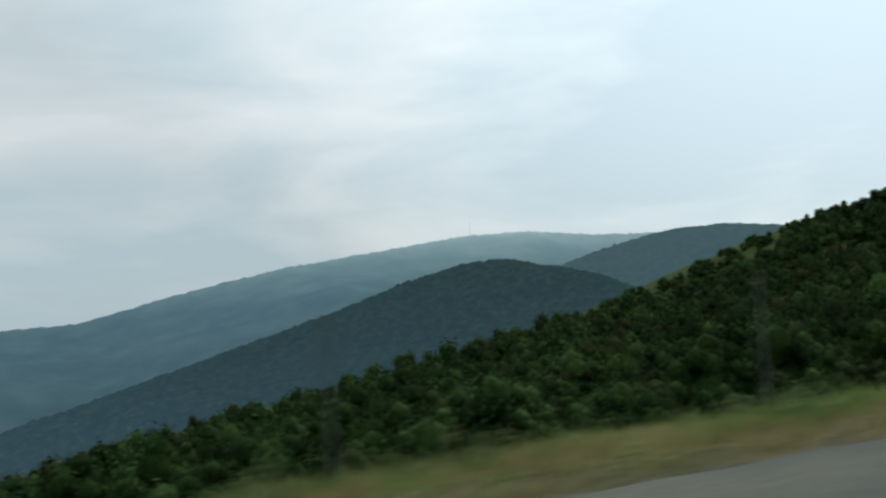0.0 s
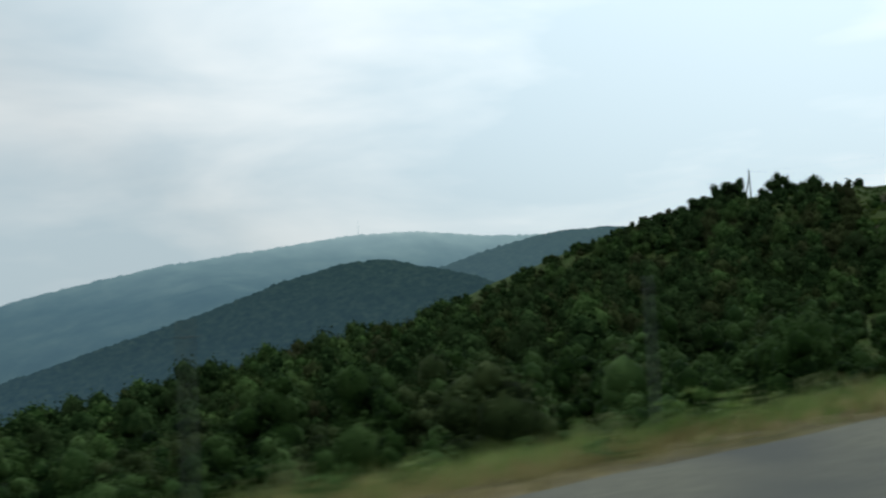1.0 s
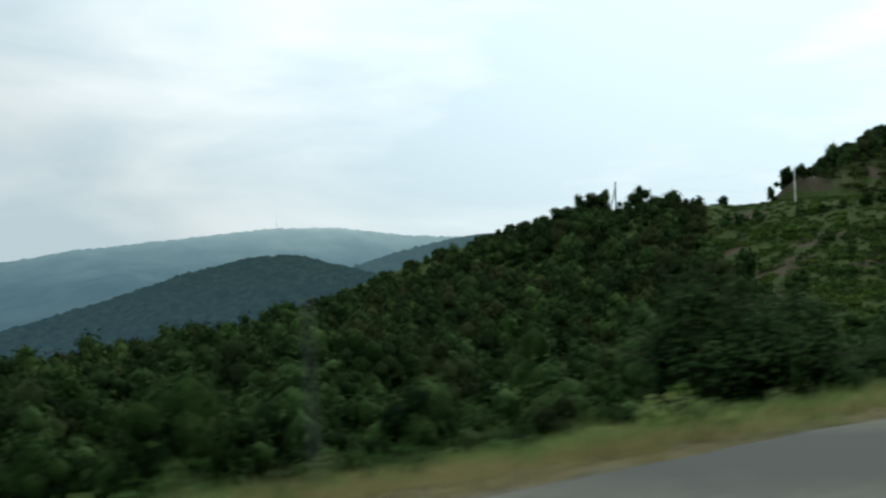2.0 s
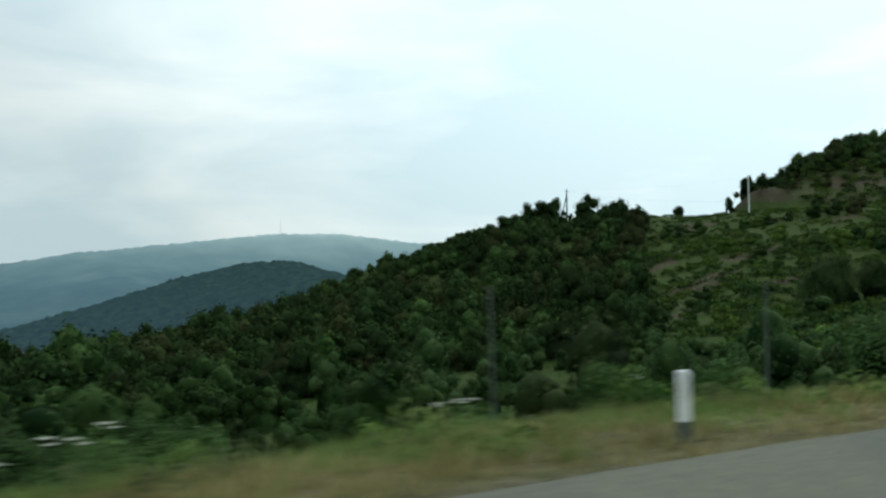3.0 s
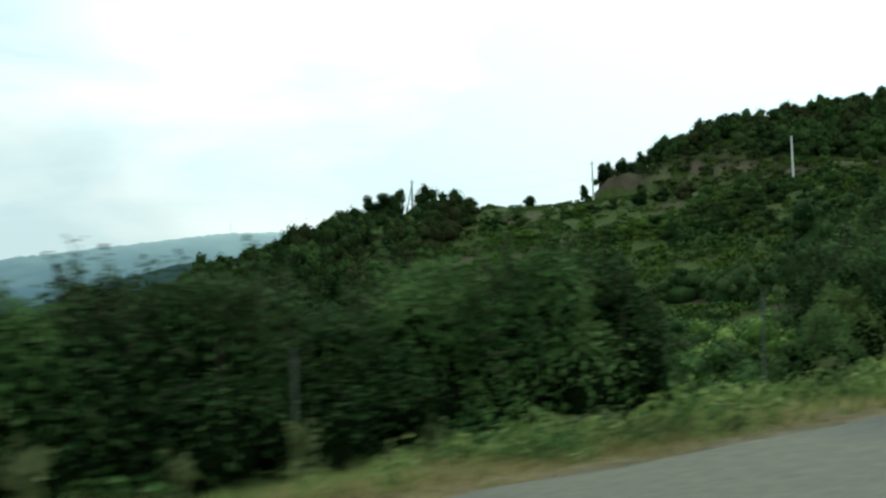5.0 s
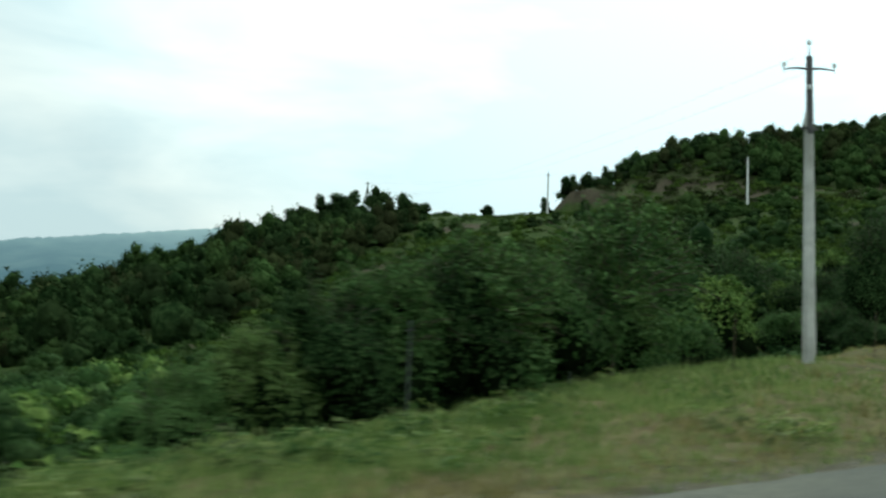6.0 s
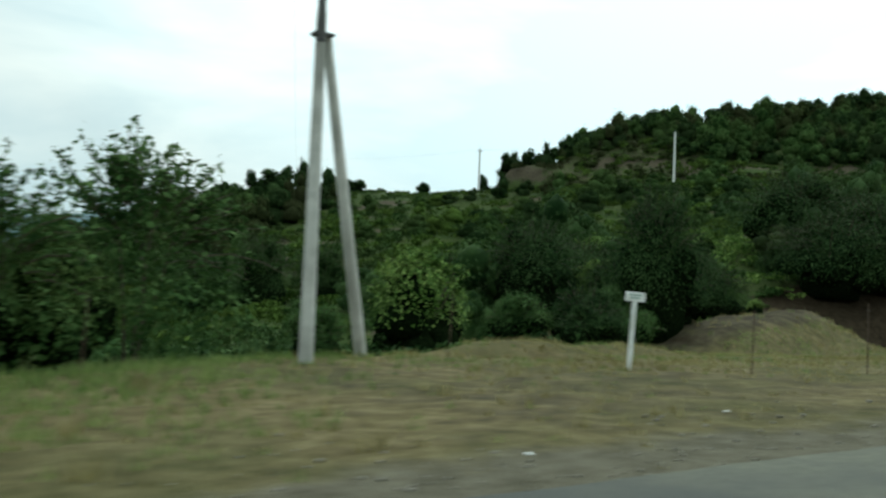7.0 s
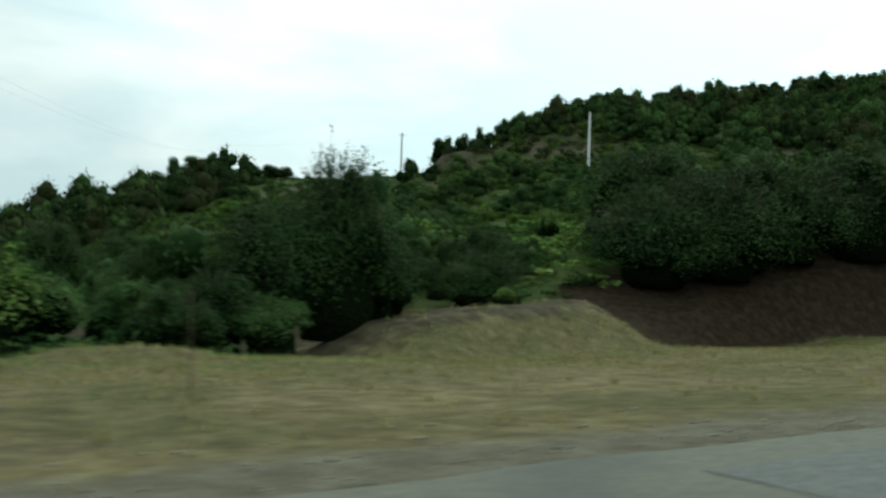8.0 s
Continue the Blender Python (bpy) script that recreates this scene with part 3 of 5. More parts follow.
def lump_kind(width, height, lobes, cards, size, seed):
    """A bush seen from afar: a heap of knobbly leafy lobes with loose sprays on its skin."""
    r = np.random.default_rng(seed)
    bv, bf = ball(1)
    cen, rad = lobes_of(width, height, lobes, r)
    parts = []
    for c, q in zip(cen, rad):
        v = bv * (0.9 + r.uniform(-0.16, 0.1, len(bv)))[:, None] * q * np.array([1, 1, 0.9]) + c
        v[:, 2] = np.maximum(v[:, 2], -0.1)
        parts.append((v, bf))
    foot = bv * np.array([width * 0.3, width * 0.3, height * 0.35])
    parts.append((np.stack([foot[:, 0], foot[:, 1], np.maximum(foot[:, 2] + height * 0.2, -0.15)], 1), bf))
    p, d = leafy_skin(cen, rad, cards, r, outer=1.35)
    parts.append(leaf_cards(p, d, size, r, three=True))
    return join_arrays(parts)


def tube(points, radii, sides=7):
    """A bent tapered stem as arrays of corners and quads."""
    v, f = [], []
    pts_ = [Vector(p) for p in points]
    for k, (p, rad) in enumerate(zip(pts_, radii)):
        way = (pts_[min(k + 1, len(pts_) - 1)] - pts_[max(k - 1, 0)]).normalized()
        q = way.to_track_quat("Z", "Y")
        for j in range(sides):
            a = 2 * math.pi * j / sides
            v.append(p + q @ Vector((math.cos(a) * rad, math.sin(a) * rad, 0)))
        if k:
            for j in range(sides):
                a, b = (k - 1) * sides + j, (k - 1) * sides + (j + 1) % sides
                f.append((a, b, b + sides, a + sides))
    return np.array([tuple(q) for q in v]), np.array(f)


def join_arrays(parts):
    vs, fs, at = [], [], 0
    for v, f in parts:
        vs.append(v)
        fs.append(f + at)
        at += len(v)
    return np.concatenate(vs), np.concatenate(fs)


def stem_arrays(width, height, seed, count=6, rad=0.05):
    """Stems that fork from one root and spread into the crown."""
    r = random.Random(seed)
    made = []
    for k in range(count):
        a = r.uniform(0, 2 * math.pi)
        reach = r.uniform(0.15, 0.38) * width
        top = height * r.uniform(0.55, 0.85)
        pts_ = [(0.05 * math.cos(a), 0.05 * math.sin(a), -0.15)]
        for q in (0.35, 0.7, 1.0):
            pts_.append((math.cos(a) * reach * q ** 1.3 + r.uniform(-.06, .06), math.sin(a) * reach * q ** 1.3 + r.uniform(-.06, .06), top * q))
        made.append(tube(pts_, [rad, rad * 0.8, rad * 0.5, rad * 0.2], 6))
    return made


def shoot_arrays(width, height, seed, count, length, leaf, leaves):
    """Thin shoots that stand out of a crown, with leaves along them: twigs, and leaf sprays."""
    r = np.random.default_rng(seed)
    twigs, pts_, nrm = [], [], []
    for k in range(count):
        a, lift = r.uniform(0, 2 * math.pi), r.uniform(0.25, 1.35)
        out = np.array([math.cos(a) * math.cos(lift), math.sin(a) * math.cos(lift), math.sin(lift)])
        foot = np.array([0, 0, height * 0.45]) + out * np.array([width * 0.36, width * 0.36, height * 0.46]) * r.uniform(0.7, 1.0)
        size = length * r.uniform(0.5, 1.2)
        bend = np.array([0, 0, -0.35 * size]) * math.cos(lift) + r.normal(0, 0.12 * size, 3)
        line = [foot + out * size * u + bend * u * u for u in (0, 0.35, 0.7, 1.0)]
        twigs.append(tube(line, [0.014, 0.011, 0.008, 0.004], 4))
        u = r.uniform(0.1, 1.0, leaves)[:, None]
        pts_.append(foot + out * size * u + bend * u * u + r.normal(0, 0.055, (leaves, 3)))
        nrm.append(np.tile([0, 0, 0.9], (leaves, 1)) + r.normal(0, 0.3, (leaves, 3)))
    return join_arrays(twigs), leaf_cards(np.concatenate(pts_), np.concatenate(nrm), leaf, r)


def in_threes(f):
    """Quads cut into triangles."""
    return f if f.shape[1] == 3 else np.concatenate([f[:, :3], f[:, [0, 2, 3]]])


def part(name, data, parent, label=""):
    ob = new(name, data)
    ob.parent = parent
    return tagged(ob, label)


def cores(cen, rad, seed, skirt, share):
    """Near-black solid balls in each lobe and at the foot, painting a dense shrub's inner shade."""
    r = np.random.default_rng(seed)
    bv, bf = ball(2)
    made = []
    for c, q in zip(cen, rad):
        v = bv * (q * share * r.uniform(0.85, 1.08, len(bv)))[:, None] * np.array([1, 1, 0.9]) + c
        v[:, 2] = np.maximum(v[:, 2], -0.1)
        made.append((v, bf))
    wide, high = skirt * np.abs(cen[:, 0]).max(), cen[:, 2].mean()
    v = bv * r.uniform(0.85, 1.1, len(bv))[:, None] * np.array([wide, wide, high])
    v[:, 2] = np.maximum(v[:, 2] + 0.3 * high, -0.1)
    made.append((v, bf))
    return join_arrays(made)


def plant(name, label, category, width, height, n, size, seed, leaf, group="", low=0.1, dense=False, shoots=(24, 0.5, 16), stem_count=5, stem_rad=0.05, lobes=12, bare_foot=0.45, skirt=1.1, loose=1.3, share=0.8):
    """A shrub or small tree: an Empty at its foot with woody stems and a crown of leaf sprays."""
    foot = tagged(new(name), label, category, group)
    r = np.random.default_rng(seed + 11)
    for sv, sf in stem_arrays(width, height, seed, stem_count, stem_rad):
        part("stem", mesh_from("stem", sv, sf, [M_BARK], smooth=True), foot)
    cen, rad = lobes_of(width, height * 0.92, lobes, r, low)
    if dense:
        part("shade_core", mesh_from("shade_core", *cores(cen, rad, seed, skirt, share), [M_SHADE_CORE], smooth=True), foot, "near-black core painted for the shade inside the shrub")
    (tv, tf), leafy = shoot_arrays(width, height, seed + 5, shoots[0], shoots[1], size, shoots[2])
    skin = leaf_cards(*leafy_skin(cen, rad, n, r, inner=0.98 * share if dense else 0.45, outer=loose, foot=bare_foot * height if dense else 0.0), size, r, three=True)
    leaves = join_arrays([skin, (leafy[0], in_threes(leafy[1]))])
    cv, cf = join_arrays([leaves, (tv, in_threes(tf))])
    cv = cv * np.array([1, 1, height / np.percentile(cv[:, 2], 99.6)])
    part("crown", mesh_from("crown", cv, cf, [leaf, M_BARK], np.arange(len(cf)) >= len(leaves[1])), foot)
    return foot


def scatter(name, label, category, spots, kinds, mats, pick_mat=None):
    """Uncountable growth as one object: each spot is x, y, z, scale, turn, kind."""
    vs, fs, ms, at = [], [], [], 0
    for k, (kv, kf) in enumerate(kinds):
        sel = spots[spots[:, 5] == k]
        if not len(sel):
            continue
        c, s = np.cos(sel[:, 4]), np.sin(sel[:, 4])
        sc = sel[:, 3]
        x = (kv[None, :, 0] * c[:, None] - kv[None, :, 1] * s[:, None]) * sc[:, None] + sel[:, 0:1]
        y = (kv[None, :, 0] * s[:, None] + kv[None, :, 1] * c[:, None]) * sc[:, None] + sel[:, 1:2]
        z = kv[None, :, 2] * sc[:, None] * sel[:, 6:7] + sel[:, 2:3]
        vs.append(np.stack([x, y, z], 2).reshape(-1, 3))
        fs.append((kf[None] + (np.arange(len(sel)) * len(kv))[:, None, None] + at).reshape(-1, kf.shape[1]))
        if pick_mat is not None:
            ms.append(np.repeat(sel[:, 7].astype(int), len(kf)))
        at += len(vs[-1])
    me = mesh_from(name, np.concatenate(vs), np.concatenate(fs), mats, np.concatenate(ms) if ms else None, smooth=True)
    return tagged(new(name, me), label, category, kind="stuff")


def spots_of(x, y, scale, kinds, tall=None, mat=None, sink=0.15):
    n = len(x)
    return np.stack([x, y, land(x, y) - sink, scale, rng.uniform(0, 2 * math.pi, n), rng.integers(0, kinds, n), np.ones(n) if tall is None else tall, np.zeros(n) if mat is None else mat], 1)


def open_slope(x, y):
    """1 on the grassy slope between the wooded spur and the hilltop, 0 in the woods."""
    left = np.clip((x - np.interp(y, [44, 60, 66, 74, 84, 92, 103, 113, 120, 135, 152], [30, 37, 44, 50, 55, 62, 73, 85, 95, 103, 110]) + 3.5 * fbm(x, y, 9, 2.0)) / 5, 0, 1)
    right = np.clip((np.interp(y, [70, 83, 92, 97, 101, 105, 117, 124, 131], [152, 162, 182, 180, 166, 160, 158, 152, 149]) - x + 2.5 * fbm(x, y, 7, 3.0)) / 4, 0, 1)
    top = np.clip((knots(x, CREST_Y) - 3 - y + 2 * fbm(x, y, 8, 3.0)) / 3, 0, 1)
    return left * right * np.where(x > 137, top, 1.0) * np.clip((y - 23) / 8, 0, 1) * np.where(y < 52, np.clip((66 - x) / 5, 0, 1), 1.0)


def build_hill_scrub():
    far_kinds = [lump_kind(3.9, 3.3, 6, 240, 0.22, 100 + k) for k in range(8)]
    mid_kinds = [lump_kind(3.4, 3.0, 8, 500, 0.135, 120 + k) for k in range(5)]
    n = 31500
    x, y = rng.uniform(-130, 290, n), rng.uniform(12, 240, n)
    bare = open_slope(x, y)
    clump = fbm(x, y, 11, 6.0) + 0.6 * fbm(x, y, 5, 8.0)
    chance = np.where(bare > 0.5, np.clip(-0.10 + 0.38 * clump, 0.012, 0.34), 0.31)
    chance = np.where((bare > 0.5) & (x > 88) & (y < 82), chance + 0.2, chance)
    keep = (rng.uniform(0, 1, n) < chance) & (y < knots(x, CREST_Y) + 5 + 18 * ((x > 30) & (x < 104))) & (y > knots(x, BRINK) + 4.5 + 4 * (x > 30)) & (x < 60 + 1.5 * y) & (x > -82 - 0.05 * y)
    keep &= ~((x > 50) & (x < 66) & (y < 24)) & ~((x > 64) & (y < 34.5)) & ~((x > 80) & (y < 37))
    keep &= ~((x > -17) & (x < 2) & (y < 15)) & ~((x > 26) & (x < 44) & (y < 44) & (rng.uniform(0, 1, n) < 0.86)) & ~((x > 11) & (x < 16) & (y < 22)) & ~((x > 48) & (x < 66) & (y < 27) & (rng.uniform(0, 1, n) < 0.85))
    gy = np.interp(x, [29, 38, 43, 52, 60, 72, 80, 88, 95], [36, 44, 65, 70, 76, 85, 89, 91, 95])
    keep &= ~((x > 34) & (x < 96) & (np.abs(y - gy) < 1.8) & (rng.uniform(0, 1, n) < 0.9))
    keep &= ~((x > 105) & (x < 137) & (y > knots(x, CREST_Y) - 16))
    keep &= ~((x > 133) & (bare > 0.5) & (y > 76) & (rng.uniform(0, 1, n) < 0.88))
    keep &= ~((x > 122) & (bare > 0.5) & (y > 78) & (rng.uniform(0, 1, n) < 0.6))
    for px, py in ((121.8, 121.4), (126.8, 85.6), (107.7, 156.9)):
        along, aside = -0.6 * (x - px) - 0.8 * (y - py), 0.8 * (x - px) - 0.6 * (y - py)
        keep &= ~((along > -2) & (along < 14) & (np.abs(aside) < 2.2))
    keep &= ~((x < -24) & (y < 21)) & ~((x < -60) & (y < 26))
    # rows of darker bushes along the old terraces
    rows = [(96, 113), (98.5, 111), (101, 108), (103, 106), (105.5, 103), (107.5, 101), (110, 98), (112, 96), (114.5, 94), (86.5, 88.5), (53, 75.5), (55, 77), (50.5, 66), (58, 72)]
    keep &= ~((y > 14) & (y < 62) & (x > -33 + 1.05 * y) & (x < -29 + 1.38 * y) & (x < 40) & (rng.uniform(0, 1, n) < 0.6))
    x, y, bare = (np.concatenate([q[keep], extra]) for q, extra in ((x, [r[0] for r in rows]), (y, [r[1] for r in rows]), (bare, [0.45] * len(rows))))
    sc = np.clip(np.exp(rng.normal(-0.06, 0.30, len(x))), 0.5, 1.5) * np.where(bare > 0.5, 0.72, 1.0) * np.clip(0.75 + (y - 20) / 140, 0.6, 1.15)
    sc = sc * np.where(y > knots(x, CREST_Y) - 10, np.where(x > 150, 0.8, 0.74), 1.0)
    sc = sc * np.where((y > 14) & (y < 62) & (x > -33 + 1.05 * y) & (x < -29 + 1.38 * y) & (x < 40), 0.65, 1.0)
    sc[-len(rows):] *= 0.55
    tall = rng.uniform(0.75, 1.35, len(x)) * np.where(bare > 0.5, 0.7, 1.0)
    tall = np.where((y > knots(x, CREST_Y) - 12) & (x < 125), np.minimum(tall, 0.62 / sc), tall)
    mat = (fbm(x, y, 9, 3.0) + rng.normal(0, 0.5, len(x)) + 0.7 * bare > 0.45).astype(int)
    mat = np.where((bare > 0.5) & (rng.uniform(0, 1, len(x)) < 0.22), 2, mat)
    mat = np.where((bare > 0.5) & (mat == 0) & (rng.uniform(0, 1, len(x)) < 0.8), 1, mat)
    mat = np.where((mat < 2) & (bare < 0.5) & (fbm(x, y, 26, 9.0) + rng.normal(0, 0.5, len(x)) > 0.55), 3, mat)
    mat = np.where((x > 150) & (mat == 0) & (y > 80) & (rng.uniform(0, 1, len(x)) < 0.5), 1, mat)
    mat = np.where((x > 92) & (x < 128) & (y < 80) & (bare > 0.5) & (rng.uniform(0, 1, len(x)) < 0.6), 0, mat)
    near = y < 62
    mat = np.where(near & (mat == 0) & (x < 8 + rng.normal(0, 6, len(x))), 4, mat)
    where = spots_of(x, y, sc, 5, tall, mat)
    # a grassy clearing above the earth bank
    inside = ((x - 95) / 10) ** 2 + ((y - 48.5) / 6.5) ** 2 + 0.25 * fbm(x, y, 5, 1.0) < 1.0
    near, far_off = near & ~inside, ~near & ~inside
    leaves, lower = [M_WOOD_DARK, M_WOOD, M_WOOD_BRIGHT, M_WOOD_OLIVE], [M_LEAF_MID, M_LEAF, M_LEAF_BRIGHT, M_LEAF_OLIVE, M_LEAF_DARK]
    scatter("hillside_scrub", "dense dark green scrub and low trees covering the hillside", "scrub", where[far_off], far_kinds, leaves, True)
    scatter("slope_scrub", "dark green bushes on the slope below the road", "scrub", where[near], mid_kinds, lower, True)
    # low green growth that knits the open slope together
    low_kinds = [bush_arrays(1.9, 0.6, 84, 0.2, 150 + k, three=True, lobes=7) for k in range(4)]
    m = 9500
    x, y = rng.uniform(30, 190, m), rng.uniform(18, 150, m)
    gy = np.interp(x, [29, 38, 43, 52, 60, 72, 80, 88, 95], [36, 44, 65, 70, 76, 85, 89, 91, 95])
    keep = ((open_slope(x, y) > 0.4) & (y > 40)) & (x < 60 + 1.3 * y) & (fbm(x, y, 7, 1.5) + 0.5 * fbm(x, y, 3, 2.5) > -0.5) & ~((x > 34) & (x < 96) & (np.abs(y - gy) < 0.9)) & ~((x > 134) & (y > knots(x, CREST_Y) - 26) & (fbm(x, y, 5, 7.0) < 0.4))
    x, y = x[keep], y[keep]
    mat = (fbm(x, y, 10, 4.0) + rng.normal(0, 0.3, len(x)) > -0.05).astype(int)
    scatter("slope_weeds", "rank green weeds and brambles on the open slope", "weeds", spots_of(x, y, rng.uniform(0.6, 1.4, len(x)) * np.where((x > 98) & (y > 85), 0.65, 1.0), 4, None, mat, 0.05), low_kinds, [M_WOOD, M_WOOD_BRIGHT], True)
    m = 420
    x = rng.uniform(134.6, 158, m)
    y = knots(x, CREST_Y) - rng.uniform(4, 50, m)
    ok = fbm(x, y, 6, 3.3) + rng.normal(0, 0.4, m) > -0.1
    x, y = x[ok], y[ok]
    scatter("crest_weeds", "dull green weeds and heather on the slope under the hilltop", "weeds", spots_of(x, y, rng.uniform(0.7, 1.8, len(x)), 4, None, (rng.uniform(0, 1, len(x)) < 0.6).astype(int), 0.05), low_kinds, [M_WOOD_BRIGHT, M_WOOD_OLIVE], True)
    near_kinds = [bush_arrays(1.9, 0.8, 120, 0.135, 160 + k, three=True, lobes=7) for k in range(4)]
    m = 1500
    x, y = np.concatenate([rng.uniform(0, 76, 800), rng.uniform(24, 48, 700)]), np.concatenate([rng.uniform(13, 44, 800), rng.uniform(11, 46, 700)])
    keep = (y > knots(x, BRINK) + 3.0) & ~((x > 66) & (y < 33.5)) & (x < 40 + 1.5 * y) & (x > y - 26)
    x, y = x[keep], y[keep]
    mat = (fbm(x, y, 6, 4.0) + rng.normal(0, 0.3, len(x)) > np.where(x < 50, 0.55, 0.8)).astype(int)
    scatter("bramble_patch", "low green brambles between the bushes below the verge", "brambles", spots_of(x, y, rng.uniform(0.6, 1.4, len(x)), 4, None, mat, 0.05), near_kinds, [M_LEAF_MID, M_LEAF_BRIGHT], True)

    # knee-high bushes in the hollow beside the road
    own = np.random.default_rng(78)
    hollow = [lump_kind(1.9, 1.25, 6, 300, 0.1, 140 + k) for k in range(4)]
    x, y = own.uniform(12, 50, 900), own.uniform(11.5, 48, 900)
    ok = (y > knots(x, BRINK) + 2.6) & (x > y - 22) & (x < 20 + 1.1 * y) & (fbm(x, y, 6, 3.0) + 0.5 * fbm(x, y, 2.5, 5.0) > -0.05) & (np.hypot(x - 46, (y - 47) * 1.4) > 4.5)
    x, y = x[ok], y[ok]
    tint = np.where(own.uniform(0, 1, len(x)) < 0.25, 2, (fbm(x, y, 5, 6.0) + own.normal(0, 0.4, len(x)) > 0).astype(int))
    scatter("hollow_bushes", "low green bushes in the hollow beside the road", "bushes", spots_of(x, y, own.uniform(0.5, 1.25, len(x)), 4, own.uniform(0.7, 1.4, len(x)), tint, 0.1), hollow, [M_LEAF_MID, M_LEAF_HEDGE, M_LEAF_BRIGHT], True)

    own = np.random.default_rng(77)
    a, rad = own.uniform(0, 2 * math.pi, 420), np.sqrt(own.uniform(0, 1, 420))
    x, y = 95 + 10.5 * rad * np.cos(a), 48.5 + 6.8 * rad * np.sin(a)
    x[:150], y[:150] = own.uniform(79, 93, 150), own.uniform(34.5, 47, 150)
    scatter("clearing_grass", "yellow-green grass and weeds in a clearing on the slope", "grass", spots_of(x, y, own.uniform(0.5, 1.2, 420), 4, own.uniform(0.4, 0.9, 420), (fbm(x, y, 6, 2.0) > -0.2).astype(int), 0.05), low_kinds, [M_WOOD, M_LEAF_BRIGHT], True)


build_hill_scrub()


def blade_kind(n, high, spread, width, seed):
    r = np.random.default_rng(seed)
    a, rad = r.uniform(0, 2 * math.pi, n), spread * np.sqrt(r.uniform(0, 1, n))
    foot = np.stack([np.cos(a) * rad, np.sin(a) * rad, np.zeros(n)], 1)
    h = high * r.uniform(0.5, 1.15, n)
    lean = r.normal(0, 0.4, (n, 2)) * h[:, None]
    t = r.uniform(0, math.pi, n)
    w = np.stack([np.cos(t), np.sin(t), np.zeros(n)], 1) * width
    tip = foot + np.concatenate([lean, h[:, None]], 1)
    return np.stack([foot - w, foot + w, tip], 1).reshape(-1, 3), np.arange(3 * n).reshape(n, 3)


def build_grass():
    tufts = [blade_kind(9, 0.17, 0.13, 0.009, 40 + k) for k in range(5)]
    n = 66000
    x = rng.uniform(-84, 100, n)
    u = rng.uniform(0, 1, n)
    brink = knots(x, BRINK)
    y = EDGE + 0.2 + (brink + np.where(x > 66, 0.2, 1.2) - EDGE - 0.2) * u ** 0.85
    bare = np.clip((x - 34) / 12, 0, 1)
    keep = rng.uniform(0, 1, n) < np.clip(0.30 + 1.1 * u + 0.3 * np.clip((x - 22) / 6, 0, 1) * np.clip((48 - x) / 6, 0, 1) - bare * (0.2 + 0.35 * (1 - u)) - 0.22 * np.clip((x - 42) / 4, 0, 1) * np.clip((60 - x) / 6, 0, 1) + 0.40 * fbm(x, y, 1.6) + (0.1 + 0.35 * bare) * fbm(x, y, 3.7, 2.0), 0.03, 1)
    x, y, u = x[keep], y[keep], u[keep]
    green = (u + 0.62 * fbm(x, y, 1.9, 4.0) + 0.45 * np.clip((x - 22) / 8, 0, 1) * np.clip((53 - x) / 7, 0, 1) + rng.normal(0, 0.16, len(x)) - 0.55 * np.clip((x - 48) / 7, 0, 1) - 0.16 * np.clip((6 - x) / 12, 0, 1) > 0.37).astype(int)
    scatter("verge_grass", "straw-dry and green grass tufts on the stony verge", "grass", spots_of(x, y, rng.uniform(0.6, 1.4, len(x)) * (0.6 + 0.5 * u) * np.interp(x, [46, 52], [1.0, 0.62]), 5, None, green, 0.01), tufts, [M_DRY, M_GRASS], True)
    clumps = [blade_kind(20, 0.36, 0.18, 0.011, 90 + k) for k in range(4)]
    m = 4200
    cx, cu = rng.uniform(-84, 98, m), rng.uniform(0.12, 1.05, m)
    cy = EDGE + 0.2 + (knots(cx, BRINK) - EDGE) * cu
    ok = (fbm(cx, cy, 2.5, 7.0) + rng.normal(0, 0.35, m) > 0.05) & ~((cx > 66) & (cu > 0.95))
    cx, cy, cu = cx[ok], cy[ok], cu[ok]
    scatter("grass_clumps", "taller clumps of straw and green grass on the verge", "grass", spots_of(cx, cy, rng.uniform(0.5, 1.35, len(cx)) * np.where(cx > 47, 0.45, np.where(cx < 30, 0.72, 0.6)), 4, None, (cu + 0.3 * fbm(cx, cy, 2.0, 4.0) + rng.normal(0, 0.25, len(cx)) - 0.6 * (cx > 47) > 0.5).astype(int), 0.01), clumps, [M_DRY, M_GRASS], True)
    # low leafy herbs that make the verge lumpy
    mounds = [bush_arrays(0.75, 0.3, 110, 0.042, 190 + k, three=True, lobes=6) for k in range(4)]
    m = 3400
    hx, hu = np.concatenate([rng.uniform(-84, 44, 1000), rng.uniform(20, 41, 2400)]), rng.uniform(0.1, 1.08, m) ** 0.8
    hy = EDGE + 0.3 + (knots(hx, BRINK) - EDGE) * hu
    ok = fbm(hx, hy, 2.2, 8.0) + 0.7 * hu + rng.normal(0, 0.25, m) > 0.62
    hx, hy, hu = hx[ok], hy[ok], hu[ok]
    scatter("verge_herbs", "low green herbs and thistles among the grass of the verge", "herbs", spots_of(hx, hy, rng.uniform(0.5, 1.3, len(hx)) * np.where(hu > 0.8, 0.85, 1.05), 4, rng.uniform(0.5, 1.4, len(hx)) * np.where(hu > 0.8, 0.8, 1.0), rng.choice([0, 1, 2], len(hx), p=[0.66, 0.1, 0.24]), 0.03), mounds, [M_GRASS, M_WEED, M_LEAF_HEDGE], True)
    # grass that has seeded itself over the spoil heaps and the foot of the bank
    m = 1500
